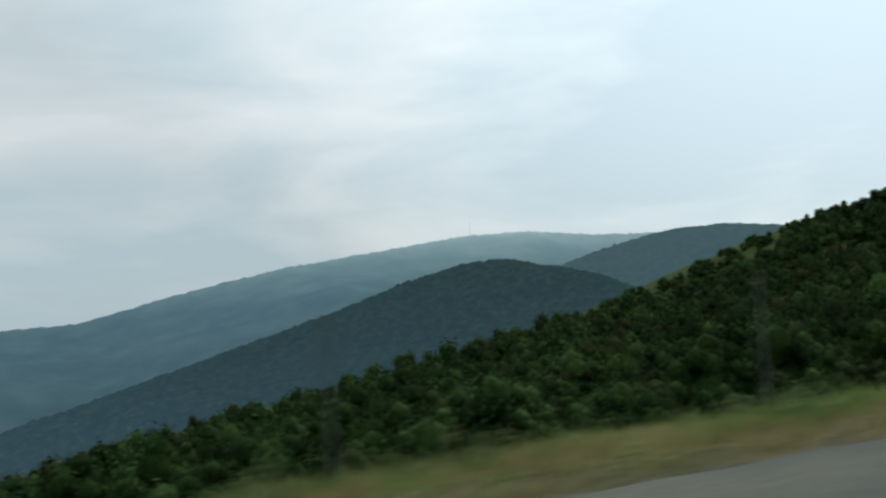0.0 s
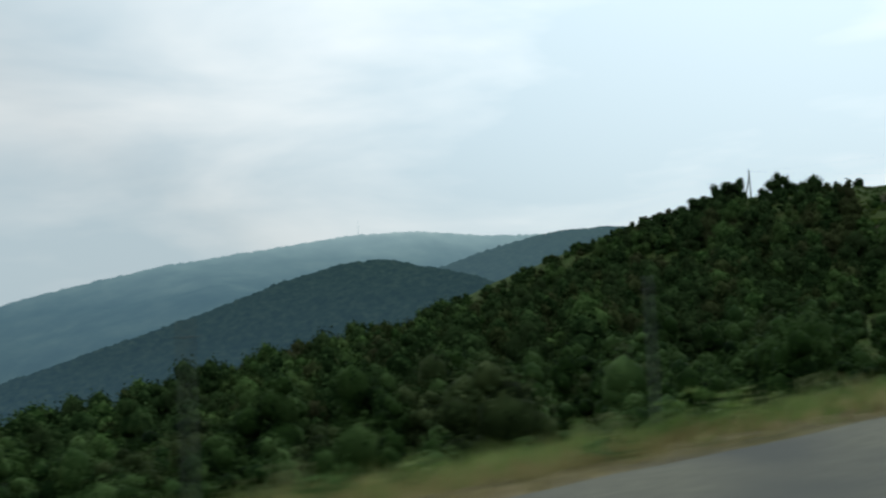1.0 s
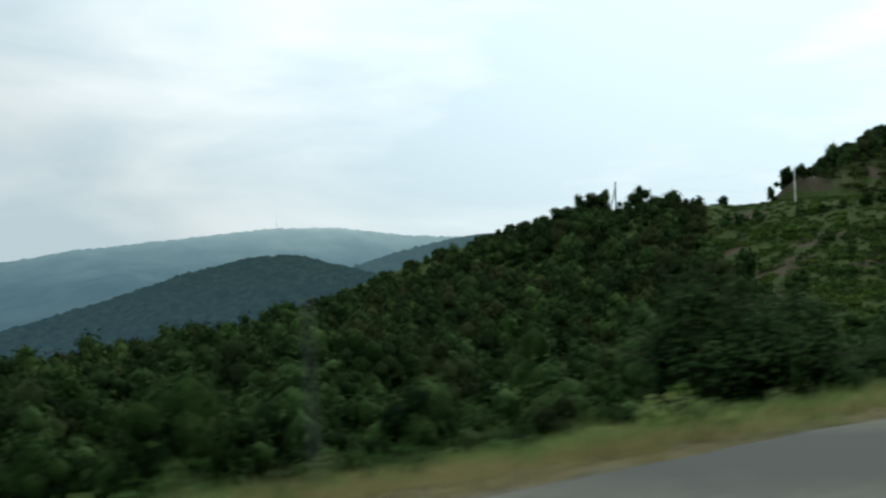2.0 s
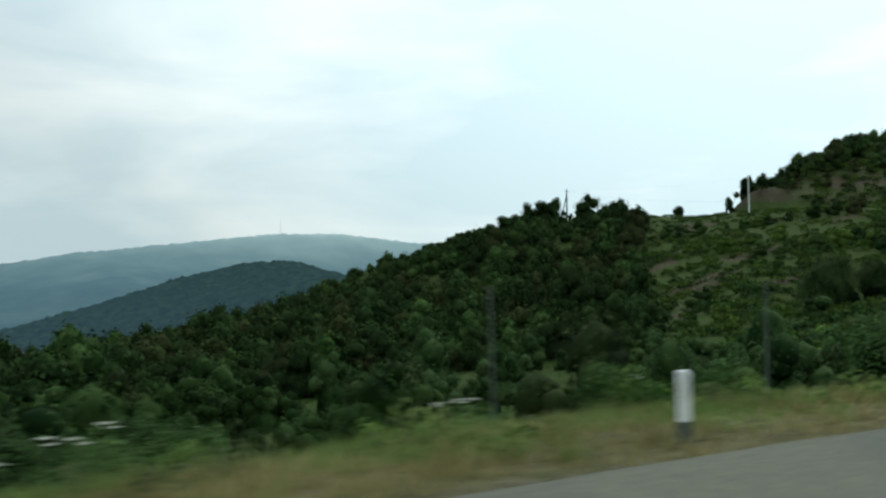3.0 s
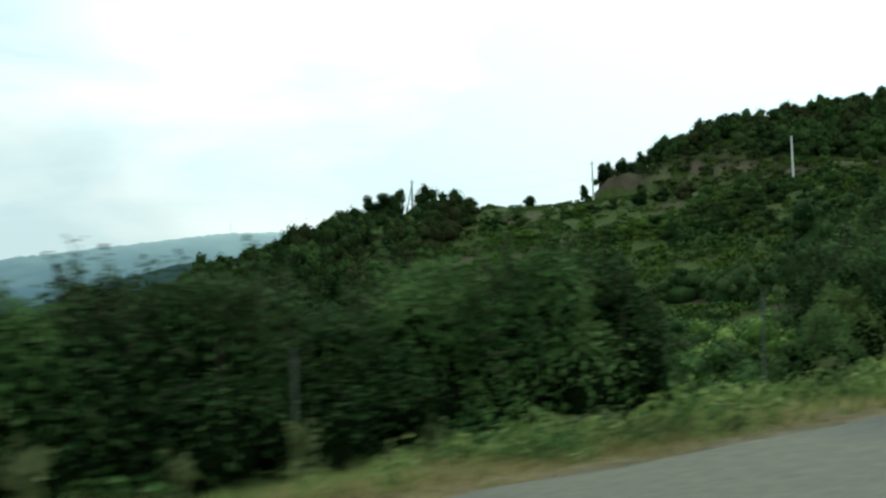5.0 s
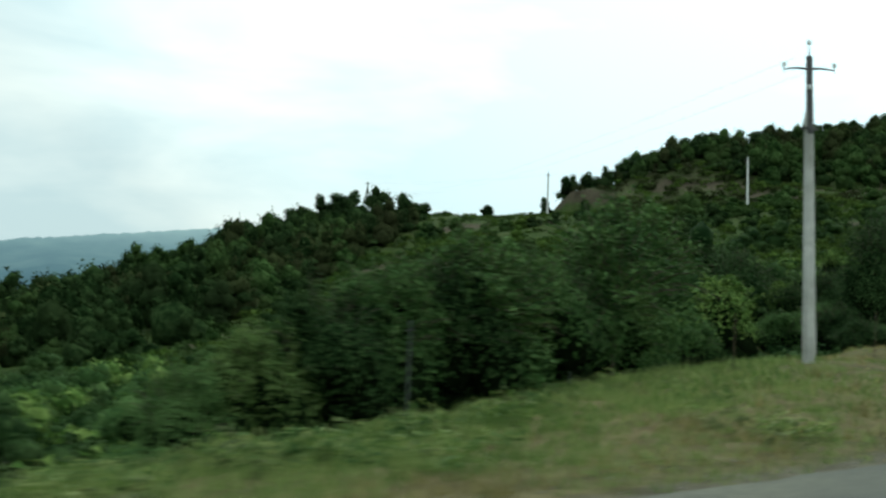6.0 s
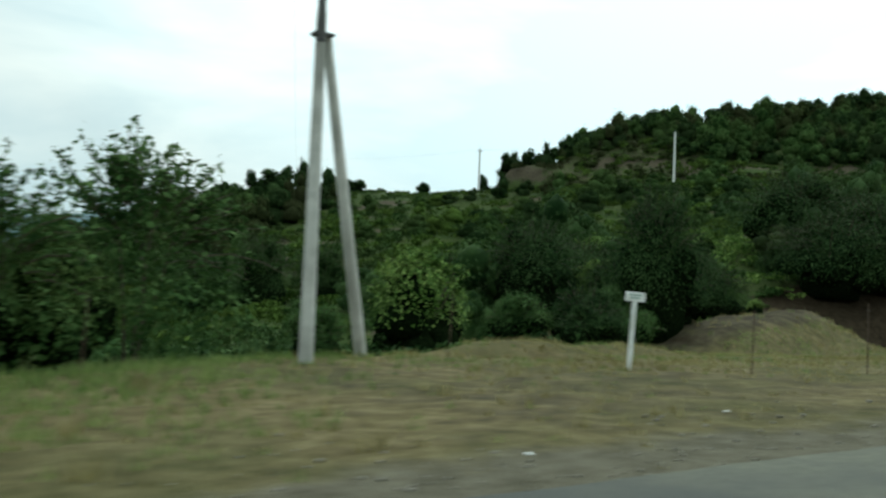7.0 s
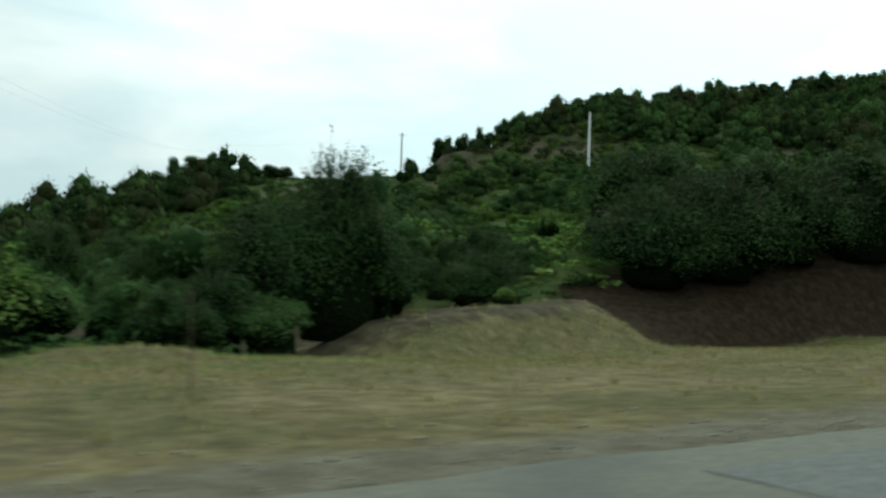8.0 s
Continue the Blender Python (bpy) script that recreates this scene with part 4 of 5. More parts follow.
    hx, hy = rng.uniform(64, 86, m), rng.uniform(22.5, 31.5, m)
    ok = fbm(hx, hy, 1.4, 2.0) + rng.normal(0, 0.4, m) - 1.2 * (hx > 83) > 0.55
    hx, hy = hx[ok], hy[ok]
    scatter("heap_grass", "thin dry grass on the brown spoil heaps", "grass", spots_of(hx, hy, rng.uniform(0.6, 1.5, len(hx)), 5, None, (rng.uniform(0, 1, len(hx)) < 0.4).astype(int), 0.01), tufts, [M_DRY, M_GRASS], True)
    # tall weeds and white-flowered umbels along the brink
    r = np.random.default_rng(77)
    stems_, heads = [], []
    for k in range(4):
        bv, bf = blade_kind(12, 0.55, 0.16, 0.009, 60 + k)
        lv, lf = leaf_cards(r.uniform(-0.22, 0.22, (26, 3)) + np.array([0, 0, 0.26]), r.normal(0, 1, (26, 3)), 0.065, r, three=True)
        stems_.append(join_arrays([(bv, bf), (lv, lf)]))
        hv, hf = leaf_cards(np.concatenate([r.uniform(-0.2, 0.2, (7, 2)), r.uniform(0.45, 0.62, (7, 1))], 1), np.tile([0, 0, 1.0], (7, 1)), 0.026, r, three=True)
        heads.append((hv, hf))
    m = 520
    x = np.concatenate([rng.uniform(-82, 46, m), rng.uniform(-4, 22, 90)])
    y = knots(x, BRINK) + rng.normal(-0.35, 0.5, len(x))
    spots = spots_of(x, y, rng.uniform(0.3, 0.95, len(x)) * np.where(x > 24, 0.7, 0.85), 4, None, None, 0.02)
    scatter("verge_weeds", "grey-green weeds standing along the brink of the verge", "weeds", spots, stems_, [M_WEED])
    umbel = (x > -14) & (x < 32) & (rng.uniform(0, 1, len(x)) < 0.16)
    scatter("white_flower_heads", "small white flower heads on the tall weeds", "flowers", spots[umbel], heads, [M_PETAL])


build_grass()

# ---------------------------------------------------------------- roadside shrubs and small trees
# x, y, width, height of the top above sea of the scene, kind
SHRUBS = [
    (-21.8, 12.2, 3.2, 0.95, "dark"),
    (-19.4, 12.6, 3.2, 0.5, "dark"),
    (-15.4, 13.2, 2.6, -0.5, "dark"),
    (-12.9, 14.2, 2.6, -0.6, "shrub"),
    (47.4, 20.1, 3.6, 5.6, "feather"),
    (-1.9, 13.0, 0.9, -0.3, "bright"),
    (57.8, 26.4, 4.1, 4.0, "bright"),
    (68.2, 26.9, 3.5, 7.0, "dark"),
    (70.2, 37.2, 5.2, 6.4, "dark"),
    (73.0, 33.6, 4.0, 5.2, "dark"),
    (77.0, 42.0, 5.1, 6.1, "shrub"),
    (91.2, 46.5, 1.8, 7.9, "bright"),
    (86.5, 53.0, 4.0, 7.8, "shrub"),
    (66.0, 38.0, 3.8, 4.5, "shrub"),
    (77.5, 32.6, 4.0, 4.5, "shrub"),
    (81.8, 46.0, 5.0, 6.6, "bright"),
    (61.6, 60.2, 4.2, 5.0, "shrub"),
    (65.4, 61.0, 4.6, 6.2, "shrub"),
    (69.0, 59.4, 4.2, 5.7, "shrub"),
    (0.5, 10.1, 2.1, 0.9, "dark"),
    (1.7, 10.2, 2.1, 1.0, "shrub"),
    (3.0, 10.5, 1.7, 1.5, "dark"),
    (4.3, 9.9, 2.3, 2.0, "dark"),
    (5.6, 10.1, 1.9, 2.2, "shrub"),
    (6.8, 10.8, 2.0, 2.5, "shrub"),
    (8.0, 10.7, 2.0, 2.5, "dark"),
    (9.2, 10.4, 2.1, 2.35, "dark"),
    (10.3, 10.2, 2.0, 2.55, "shrub"),
    (11.1, 10.8, 1.2, 2.45, "feather"),
    (2.4, 12.2, 2.6, 1.1, "shrub"),
    (5.0, 12.4, 2.6, 2.0, "dark"),
    (7.6, 12.4, 2.6, 2.2, "dark"),
    (62.4, 23.5, 2.4, 2.6, "dark"),
    (52.5, 22.5, 2.0, 2.2, "shrub"),
    (15.0, 10.3, 1.7, 1.6, "dark"),
    (16.2, 10.4, 2.0, 2.3, "shrub"),
    (17.5, 10.5, 2.1, 2.4, "dark"),
    (18.9, 10.4, 2.2, 2.4, "dark"),
    (20.3, 10.3, 2.0, 2.0, "dark"),
    (21.8, 10.8, 2.1, 2.5, "shrub"),
    (23.4, 10.8, 2.3, 2.7, "shrub"),
    (25.0, 11.0, 2.3, 2.6, "dark"),
    (17.8, 12.2, 2.6, 2.3, "dark"),
    (18.6, 14.6, 3.2, 2.4, "dark"),
    (21.4, 15.4, 3.2, 2.5, "dark"),
    (22.6, 12.6, 2.8, 2.5, "dark"),
    (33.0, 13.0, 1.7, 1.5, "shrub"),
    (34.2, 13.4, 2.0, 2.0, "pale"),
    (35.4, 13.7, 2.1, 2.7, "dark"),
    (36.6, 14.0, 2.4, 3.1, "shrub"),
    (38.0, 14.4, 2.6, 3.3, "dark"),
    (39.3, 14.9, 2.4, 3.2, "pale"),
    (40.6, 15.4, 2.6, 3.6, "shrub"),
    (42.0, 16.2, 2.6, 3.3, "dark"),
    (43.6, 17.6, 2.8, 3.5, "shrub"),
    (45.4, 18.8, 2.8, 3.8, "pale"),
    (37.4, 15.6, 2.8, 3.1, "dark"),
    (40.2, 17.0, 3.0, 3.3, "dark"),
    (38.7, 14.4, 1.5, 3.7, "feather"),
    (44.2, 17.2, 1.8, 4.6, "feather"),
    (88.6, 34.5, 6.6, 8.2, "over"),
    (92.6, 34.1, 7.6, 9.4, "over"),
    (97.6, 34.3, 8.6, 10.4, "over"),
    (103.2, 33.9, 8.6, 11.4, "over"),
    (95.2, 42.4, 8.0, 11.6, "over"),
    (99.0, 41.0, 7.0, 10.6, "over"),
    (109.5, 34.5, 9.6, 12.4, "over"),
    (75.8, 28.6, 0.9, 2.95, "bright"),
    (73.4, 36.0, 3.6, 4.6, "bright"),
    (80.4, 37.0, 3.8, 5.8, "dark"),
    (82.6, 39.0, 2.6, 5.6, "dark"),
    (70.4, 31.5, 2.6, 3.4, "shrub"),
    (64.2, 26.0, 2.8, 3.2, "dark"),
    (65.6, 25.4, 2.6, 2.5, "shrub"),
    (69.8, 27.4, 3.0, 4.4, "dark"),
    (59.6, 29.5, 3.2, 3.2, "shrub"),
    (62.2, 27.2, 2.8, 2.8, "shrub"),
]


def build_shrubs():
    tag = {
        "shrub": ("shrub", "leafy green roadside shrub behind the fence posts", "shrub", M_LEAF_HEDGE),
        "dark": ("shrub", "dense dark green shrub growing past the verge", "shrub", M_LEAF_DEEP),
        "pale": ("shrub", "loose pale yellow-green shrub behind the fence posts", "shrub", M_LEAF_PALE),
        "bright": ("shrub", "bright yellow-green rounded shrub at the foot of the slope", "shrub", M_LEAF_BRIGHT),
        "feather": ("small_tree", "small feathery tree with thin sprays of leaves", "tree", M_LEAF_HEDGE),
        "big_shrub": ("tree", "broad leafy green tree on the lower slope", "tree", M_LEAF_MID),
        "big_dark": ("tree", "broad dark green tree with foliage down to the ground", "tree", M_LEAF_DEEP),
        "big_bright": ("shrub", "broad bright yellow-green bush on the lower slope", "shrub", M_LEAF_BRIGHT),
    }
    tag["over"] = ("tree", "spreading green tree overhanging the brown earth bank", "tree", M_LEAF_DEEP)
    size = {"over": (5.0, 4.6), "feather": (2.6, 3.4)}
    pattern = {}
    for k, (x, y, wide, top, kind) in enumerate(SHRUBS):
        foot = land1(x, y) - 0.05
        high = max(top - foot, 0.5)
        wide = max(wide, (0.62 if high > 5 and kind == "dark" else 0.75) * high)
        if wide > 3.3 and kind not in ("feather", "over"):
            kind = "big_" + kind
        base_w, base_h = size.get(kind, (5.0, 4.6) if kind.startswith("big_") else (2.7, 2.5))
        m = pose(x, y, foot, 0, 0, 67 * k % 360) @ Matrix.Diagonal((wide / base_w, wide / base_w, high / base_h, 1))
        form = (kind, k % 2)
        if form in pattern:
            copy_thing(pattern[form][0], m)
            continue
        name, label, category, leaf = tag[kind]
        group = "trees on the lower slope" if kind.startswith("big_") else "roadside shrubs"
        if kind == "feather":
            ob = plant(name, label, category, base_w, base_h, 2600, 0.075, 204, leaf, group=group, lobes=12, shoots=(110, 1.0, 34), stem_count=4, stem_rad=0.03)
        elif kind == "over":
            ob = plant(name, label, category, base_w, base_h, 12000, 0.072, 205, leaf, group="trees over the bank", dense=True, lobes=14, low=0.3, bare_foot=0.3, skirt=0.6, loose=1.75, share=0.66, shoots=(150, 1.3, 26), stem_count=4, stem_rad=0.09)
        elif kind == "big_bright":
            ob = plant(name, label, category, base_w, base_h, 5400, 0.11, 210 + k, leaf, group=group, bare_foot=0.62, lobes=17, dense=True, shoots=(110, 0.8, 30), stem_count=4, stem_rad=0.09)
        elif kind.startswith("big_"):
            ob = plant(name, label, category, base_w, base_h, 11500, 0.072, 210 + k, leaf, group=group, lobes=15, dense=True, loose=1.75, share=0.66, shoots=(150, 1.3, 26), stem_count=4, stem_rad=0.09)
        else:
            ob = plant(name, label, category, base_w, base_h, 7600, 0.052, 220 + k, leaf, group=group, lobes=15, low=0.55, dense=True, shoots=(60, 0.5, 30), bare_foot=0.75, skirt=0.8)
        pattern[form] = (ob, m)
    for ob, m in pattern.values():
        ob.matrix_basis = m


build_shrubs()

# x, y, width, height, lean in degrees: trees that stand against the sky on the ridge
RIDGE_TREES = [
    (85.5, 165.5, 3.2, 3.2, 0), (88.7, 164.2, 3.2, 3.4, 0), (92.4, 162.6, 3.8, 3.2, 0), (95.2, 161.6, 4.6, 3.8, 0), (97.6, 160.6, 3.8, 3.4, 0), (100.8, 159.6, 2.8, 5.0, -16), (102.8, 158.8, 6.1, 4.6, 8), (104.2, 158.0, 2.9, 5.4, 22),
    (109.3, 154.8, 2.6, 2.0, 0), (113.2, 150.6, 4.1, 3.0, 0), (115.0, 149.0, 3.5, 2.7, 8), (118.0, 145.6, 2.3, 1.4, 0), (123.3, 140.6, 2.8, 2.6, 0),
    (133.4, 135.4, 2.2, 4.2, -34), (135.6, 134.6, 2.4, 3.2, 10), (139.0, 134.0, 2.8, 4.7, 20), (137.3, 134.2, 2.4, 2.3, 0), (140.3, 133.8, 2.6, 2.6, 10), (141.8, 133.4, 2.6, 3.0, 0), (143.8, 132.6, 3.0, 3.0, 0), (145.9, 131.9, 3.5, 3.4, 0), (148.7, 131.7, 3.1, 4.2, 0), (151.3, 131.5, 4.2, 3.7, 0), (154.8, 132.4, 5.2, 3.3, 8), (160.4, 132.4, 3.5, 3.9, 8), (163.2, 132.2, 4.5, 4.6, 0), (167.0, 132.9, 3.8, 5.1, 8), (169.8, 132.0, 3.8, 4.7, 0), (173.3, 131.8, 4.6, 4.2, 8), (177.2, 132.6, 5.1, 3.6, 8), (182.1, 132.1, 4.7, 4.8, 0), (185.8, 132.9, 5.4, 4.7, 0),
    (190.6, 133.3, 5.1, 4.1, 8), (194.6, 133.9, 3.4, 4.0, 0), (197.3, 132.5, 5.6, 4.1, 8), (203.1, 134.2, 5.5, 5.5, 8), (207.3, 134.5, 4.1, 5.5, 14), (211.8, 133.2, 5.6, 5.0, 0), (218.0, 134.5, 4.2, 4.2, 0), (221.7, 133.8, 3.5, 3.8, 8), (225.7, 134.0, 4.9, 4.6, 0), (229.6, 135.0, 3.7, 5.3, 0), (233.3, 134.6, 4.9, 5.0, 0), (237.2, 134.9, 4.9, 5.4, 0), (241.8, 134.3, 4.2, 4.7, 14), (245.7, 134.9, 5.3, 4.8, 0), (249.7, 135.0, 4.3, 4.4, 0),
]


def build_ridge_trees():
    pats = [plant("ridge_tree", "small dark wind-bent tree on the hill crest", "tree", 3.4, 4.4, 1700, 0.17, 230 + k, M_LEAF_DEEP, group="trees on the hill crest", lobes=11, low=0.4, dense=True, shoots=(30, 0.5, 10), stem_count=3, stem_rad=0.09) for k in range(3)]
    for k, (x, y, wide, high, lean) in reversed(list(enumerate(RIDGE_TREES))):
        m = pose(x, y, land1(x, y) - 0.2, 0, lean, 0) @ pose(0, 0, 0, 0, 0, 131 * k % 360) @ Matrix.Diagonal((wide / 3.4, wide / 3.4, high * (0.82 if x > 148 else 1.0) / 4.4, 1))
        if k < 3:
            pats[k].matrix_basis = m
        else:
            copy_thing(pats[k % 3], m)


build_ridge_trees()


# ---------------------------------------------------------------- poles, sign, posts
def bm_part(name, bm, mat, parent, label="", smooth=False):
    me = bpy.data.meshes.new(name)
    bm.to_mesh(me)
    bm.free()
    me.materials.append(mat)
    if smooth:
        me.polygons.foreach_set("use_smooth", [True] * len(me.polygons))
    return part(name, me, parent, label)


def box(bm, sx, sy, sz, m=None, bevel=0.0):
    made = bmesh.ops.create_cube(bm, size=1.0, matrix=(m or Matrix()) @ Matrix.Diagonal((sx, sy, sz, 1)))
    if bevel:
        edges = {e for v in made["verts"] for e in v.link_edges}
        bmesh.ops.bevel(bm, geom=list(edges), offset=bevel, segments=2, affect="EDGES", profile=0.6)


def spindle(bm, profile, m=None, sides=12):
    """A turned shape from (radius, height) pairs."""
    m = m or Matrix()
    rings = [[bm.verts.new(m @ Vector((r * math.cos(2 * math.pi * j / sides), r * math.sin(2 * math.pi * j / sides), z))) for j in range(sides)] for r, z in profile]
    for a, b in zip(rings, rings[1:]):
        for j in range(sides):
            bm.faces.new((a[j], a[(j + 1) % sides], b[(j + 1) % sides], b[j]))
    bm.faces.new(rings[0][::-1])
    bm.faces.new(rings[-1])


def shaft(bm, a, b, wa, wb, sides=4, corner=0.25, sections=6):
    """A tapered concrete shaft from a to b, square with chamfered corners."""
    a, b = Vector(a), Vector(b)
    q = (b - a).to_track_quat("Z", "Y")
    shape = []
    for k in range(4):
        t = math.pi / 4 + k * math.pi / 2
        for d in (-corner, corner):
            shape.append((math.cos(t + d) * 0.66, math.sin(t + d) * 0.58))
    rings = []
    for s in range(sections + 1):
        u = s / sections
        w = wa + (wb - wa) * u
        rings.append([bm.verts.new(a.lerp(b, u) + q @ Vector((x * w, y * w, 0))) for x, y in shape])
    n = len(shape)
    for p, r in zip(rings, rings[1:]):
        for j in range(n):
            bm.faces.new((p[j], p[(j + 1) % n], r[(j + 1) % n], r[j]))
    bm.faces.new(rings[0][::-1])
    bm.faces.new(rings[-1])


def insulator(parent, m, label="white porcelain insulator"):
    bm = bmesh.new()
    spindle(bm, [(0.022, 0), (0.045, 0.02), (0.062, 0.035), (0.045, 0.06), (0.036, 0.075), (0.058, 0.09), (0.04, 0.12), (0.02, 0.13)], m, 12)
    ob = bm_part("insulator", bm, M_GLASS, parent, label, True)
    bm = bmesh.new()
    spindle(bm, [(0.009, -0.14), (0.009, 0.01)], m, 8)
    bm_part("pin", bm, M_STEEL, ob)
    return ob


def build_roadside_pole():
    x, y = 49.4, 15.8
    foot = tagged(new("utility_pole"), "grey concrete utility pole with a leaning strut and hooked crossarm", "utility pole")
    foot.location = (x, y, land1(x, y))
    top = 7.75
    bm = bmesh.new()
    shaft(bm, (0, 0, -0.3), (0.02, 0.05, 6.3), 0.235, 0.16)
    bm_part("pole", bm, M_CONCRETE, foot)
    bm = bmesh.new()
    sx, sy = 1.75, 1.25
    shaft(bm, (sx, sy, land1(x + sx, y + sy) - land1(x, y) - 0.3), (0.16, 0.12, 5.95), 0.20, 0.14)
    bm_part("strut", bm, M_CONCRETE, foot)
    bm = bmesh.new()
    shaft(bm, (0.0, 0.0, 5.75), (0.02, 0.05, top), 0.145, 0.12, sections=3)
    bm_part("head_piece", bm, M_STEEL, foot, "dark steel head of the pole")
    bm = bmesh.new()
    box(bm, 0.38, 0.24, 0.06, Matrix.Translation((0.06, 0.06, 5.9)), 0.008)
    bm_part("collar", bm, M_STEEL, foot, "bolted steel collar")
    arm = Vector((0.86, -0.5, 0)).normalized()
    for side in (-1, 1):
        pts_ = [Vector((0.02, 0.05, 7.42)), Vector((0.02, 0.05, 7.42)) + arm * side * 0.28 + Vector((0, 0, 0.02)), Vector((0.02, 0.05, 7.42)) + arm * side * 0.5 + Vector((0, 0, 0.0)), Vector((0.02, 0.05, 7.42)) + arm * side * 0.62 + Vector((0, 0, -0.02))]
        v, f = tube(pts_, [0.035, 0.03, 0.024, 0.02], 8)
        part("crossarm", mesh_from("crossarm", v, f, [M_STEEL], smooth=True), foot)
        insulator(foot, Matrix.Translation(Vector((0.02, 0.05, 7.46)) + arm * side * 0.64))
    insulator(foot, Matrix.Translation((0.0, 0.04, top + 0.28)))
    bm = bmesh.new()
    spindle(bm, [(0.016, top - 0.1), (0.016, top + 0.2)], Matrix.Translation((0.0, 0.04, 0)), 8)
    bm_part("top_pin", bm, M_STEEL, foot)
    bm = bmesh.new()
    shaft(bm, (-0.02, -0.06, 6.72), (-0.2, -0.14, 6.76), 0.05, 0.04, sections=1)
    bm_part("bracket", bm, M_STEEL, foot)
    insulator(foot, Matrix.Translation((-0.22, -0.15, 6.82)))


def build_hill_pole(x, y, top, strut):
    z = land1(x, y)
    foot = tagged(new("utility_pole"), "pale concrete utility pole on the hillside" + (" with a leaning strut" if strut else ""), "utility pole", "poles up the hill")
    foot.location = (x, y, z)
    h = top - z
    bm = bmesh.new()
    shaft(bm, (0, 0, -0.3), (0, 0, h - 0.3), 0.28, 0.19, sections=3)
    bm_part("pole", bm, M_PALE if not strut else M_POST, foot)
    if strut:
        bm = bmesh.new()
        shaft(bm, (-1.2, 0.5, land1(x - 1.2, y + 0.5) - z - 0.2), (-0.05, 0, h - 1.4), 0.24, 0.16, sections=3)
        bm_part("strut", bm, M_POST, foot)
    bm = bmesh.new()
    spindle(bm, [(0.03, h - 0.4), (0.03, h)], None, 6)
    bm_part("top_pin", bm, M_STEEL, foot)
    bm = bmesh.new()
    box(bm, 1.1, 0.07, 0.07, Matrix.Translation((0, 0, h - 0.62)))
    bm_part("crossarm", bm, M_STEEL, foot)


def build_wires():
    ends = [Vector((49.4, 15.8, land1(49.4, 15.8) + 7.6)), Vector((107.7, 156.9, 25.4)), Vector((121.8, 121.4, 24.7)), Vector((126.8, 85.6, 23.3))]
    for a, b, sag in ((ends[0], ends[1], 2.6), (ends[1], ends[2], 0.5), (ends[2], ends[3], 0.5)):
        for off in (-0.6, 0.6):
            pts_ = [a.lerp(b, u) + Vector((off, 0, -4 * sag * u * (1 - u))) for u in [k / 16 for k in range(17)]]
            v, f = tube(pts_, [0.0024] * 17, 4)
            tagged(new("overhead_wire", mesh_from("overhead_wire", v, f, [M_POST])), "thin dark overhead wire strung between the poles", "wire", "overhead wires")


def build_sign():
    x, y = 54.5, 13.1
    foot = tagged(new("marker_sign"), "small white marker plate on a white wooden post", "sign")
    foot.matrix_basis = pose(x, y, land1(x, y), 0, 3.0, -34)
    bm = bmesh.new()
    box(bm, 0.085, 0.075, 1.55, Matrix.Translation((0, 0, 0.575)), 0.008)
    bm_part("post", bm, M_WHITE, foot)
    bm = bmesh.new()
    box(bm, 0.36, 0.02, 0.17, Matrix.Translation((0, -0.05, 1.34)), 0.006)
    plate = bm_part("plate", bm, M_WHITE, foot)
    for z, w in ((1.37, 0.22), (1.32, 0.16)):
        bm = bmesh.new()
        box(bm, w, 0.004, 0.022, Matrix.Translation((0, -0.062, z)))
        bm_part("lettering_bar", bm, M_BARS, plate, "faded green bar of lettering")


def build_guide_post():
    x, y = -10.22, 6.25
    foot = tagged(new("guide_post"), "short white roadside guide post with a dark foot", "guide post")
    foot.location = (x, y, land1(x, y))
    bm = bmesh.new()
    box(bm, 0.10, 0.09, 0.48, Matrix.Translation((0, 0, 0.42)), 0.02)
    bm_part("post", bm, M_WHITE, foot)
    bm = bmesh.new()
    box(bm, 0.105, 0.095, 0.4, Matrix.Translation((0, 0, 0.0)), 0.01)
    bm_part("foot", bm, M_POST, foot, "weathered grey foot")


def fence_post(mat, label, group, high):
    foot = tagged(new("fence_post"), label, "fence post", group)
    bm = bmesh.new()
    shaft(bm, (0, 0, -0.3), (0.01, 0, high), 0.034, 0.028, sections=3)
    bm_part("shaft", bm, mat, foot)
    bm = bmesh.new()
    spindle(bm, [(0.006, -0.06), (0.006, 0.06)], pose(0, 0, high - 0.15, 90), 5)
    bm_part("wire_tie", bm, M_STEEL, foot)
    return foot


def build_fence():
    r = random.Random(5)
    grey = fence_post(M_POST, "weathered grey-green fence post at the brink of the verge", "fence posts along the verge", 1.75)
    along = [-76.2, -70.8, -64.6, -59.7, -53.7, -48.7, -43.7, -40.8] + [-31.4] + [-10.2, -5.6, -2.2, 1.8, 5.6, 12.5, 15.7, 19.2, 26.6, 36.4, 41.2]
    for k, x in reversed(list(enumerate(along))):
        y = min(float(knots(np.array(x), BRINK)) + (0.95 if x > 0 else 0.45 if x > -8 else -0.1), 9.3 if -20 < x < 30 else 99) + r.uniform(-0.08, 0.08)
        m = pose(x, y, land1(x, y), r.uniform(-2, 2), r.uniform(-3, 3), r.uniform(0, 90))
        if k:
            copy_thing(grey, m)
        else:
            grey.matrix_basis = m
    rusty = fence_post(M_RUST, "thin rusty fence post standing in dry grass", "fence posts in the lay-by", 1.35)
    spots = [(59.2, 11.6), (56.9, 12.4), (52.6, 16.2), (45.4, 14.6)]
    for k, (x, y) in reversed(list(enumerate(spots))):
        m = pose(x, y, land1(x, y), 2, -3 + k, 20 * k) @ Matrix.Diagonal((0.6, 0.6, 0.9 if k % 2 else 1.0, 1))
        if k:
            copy_thing(rusty, m)
        else:
            rusty.matrix_basis = m


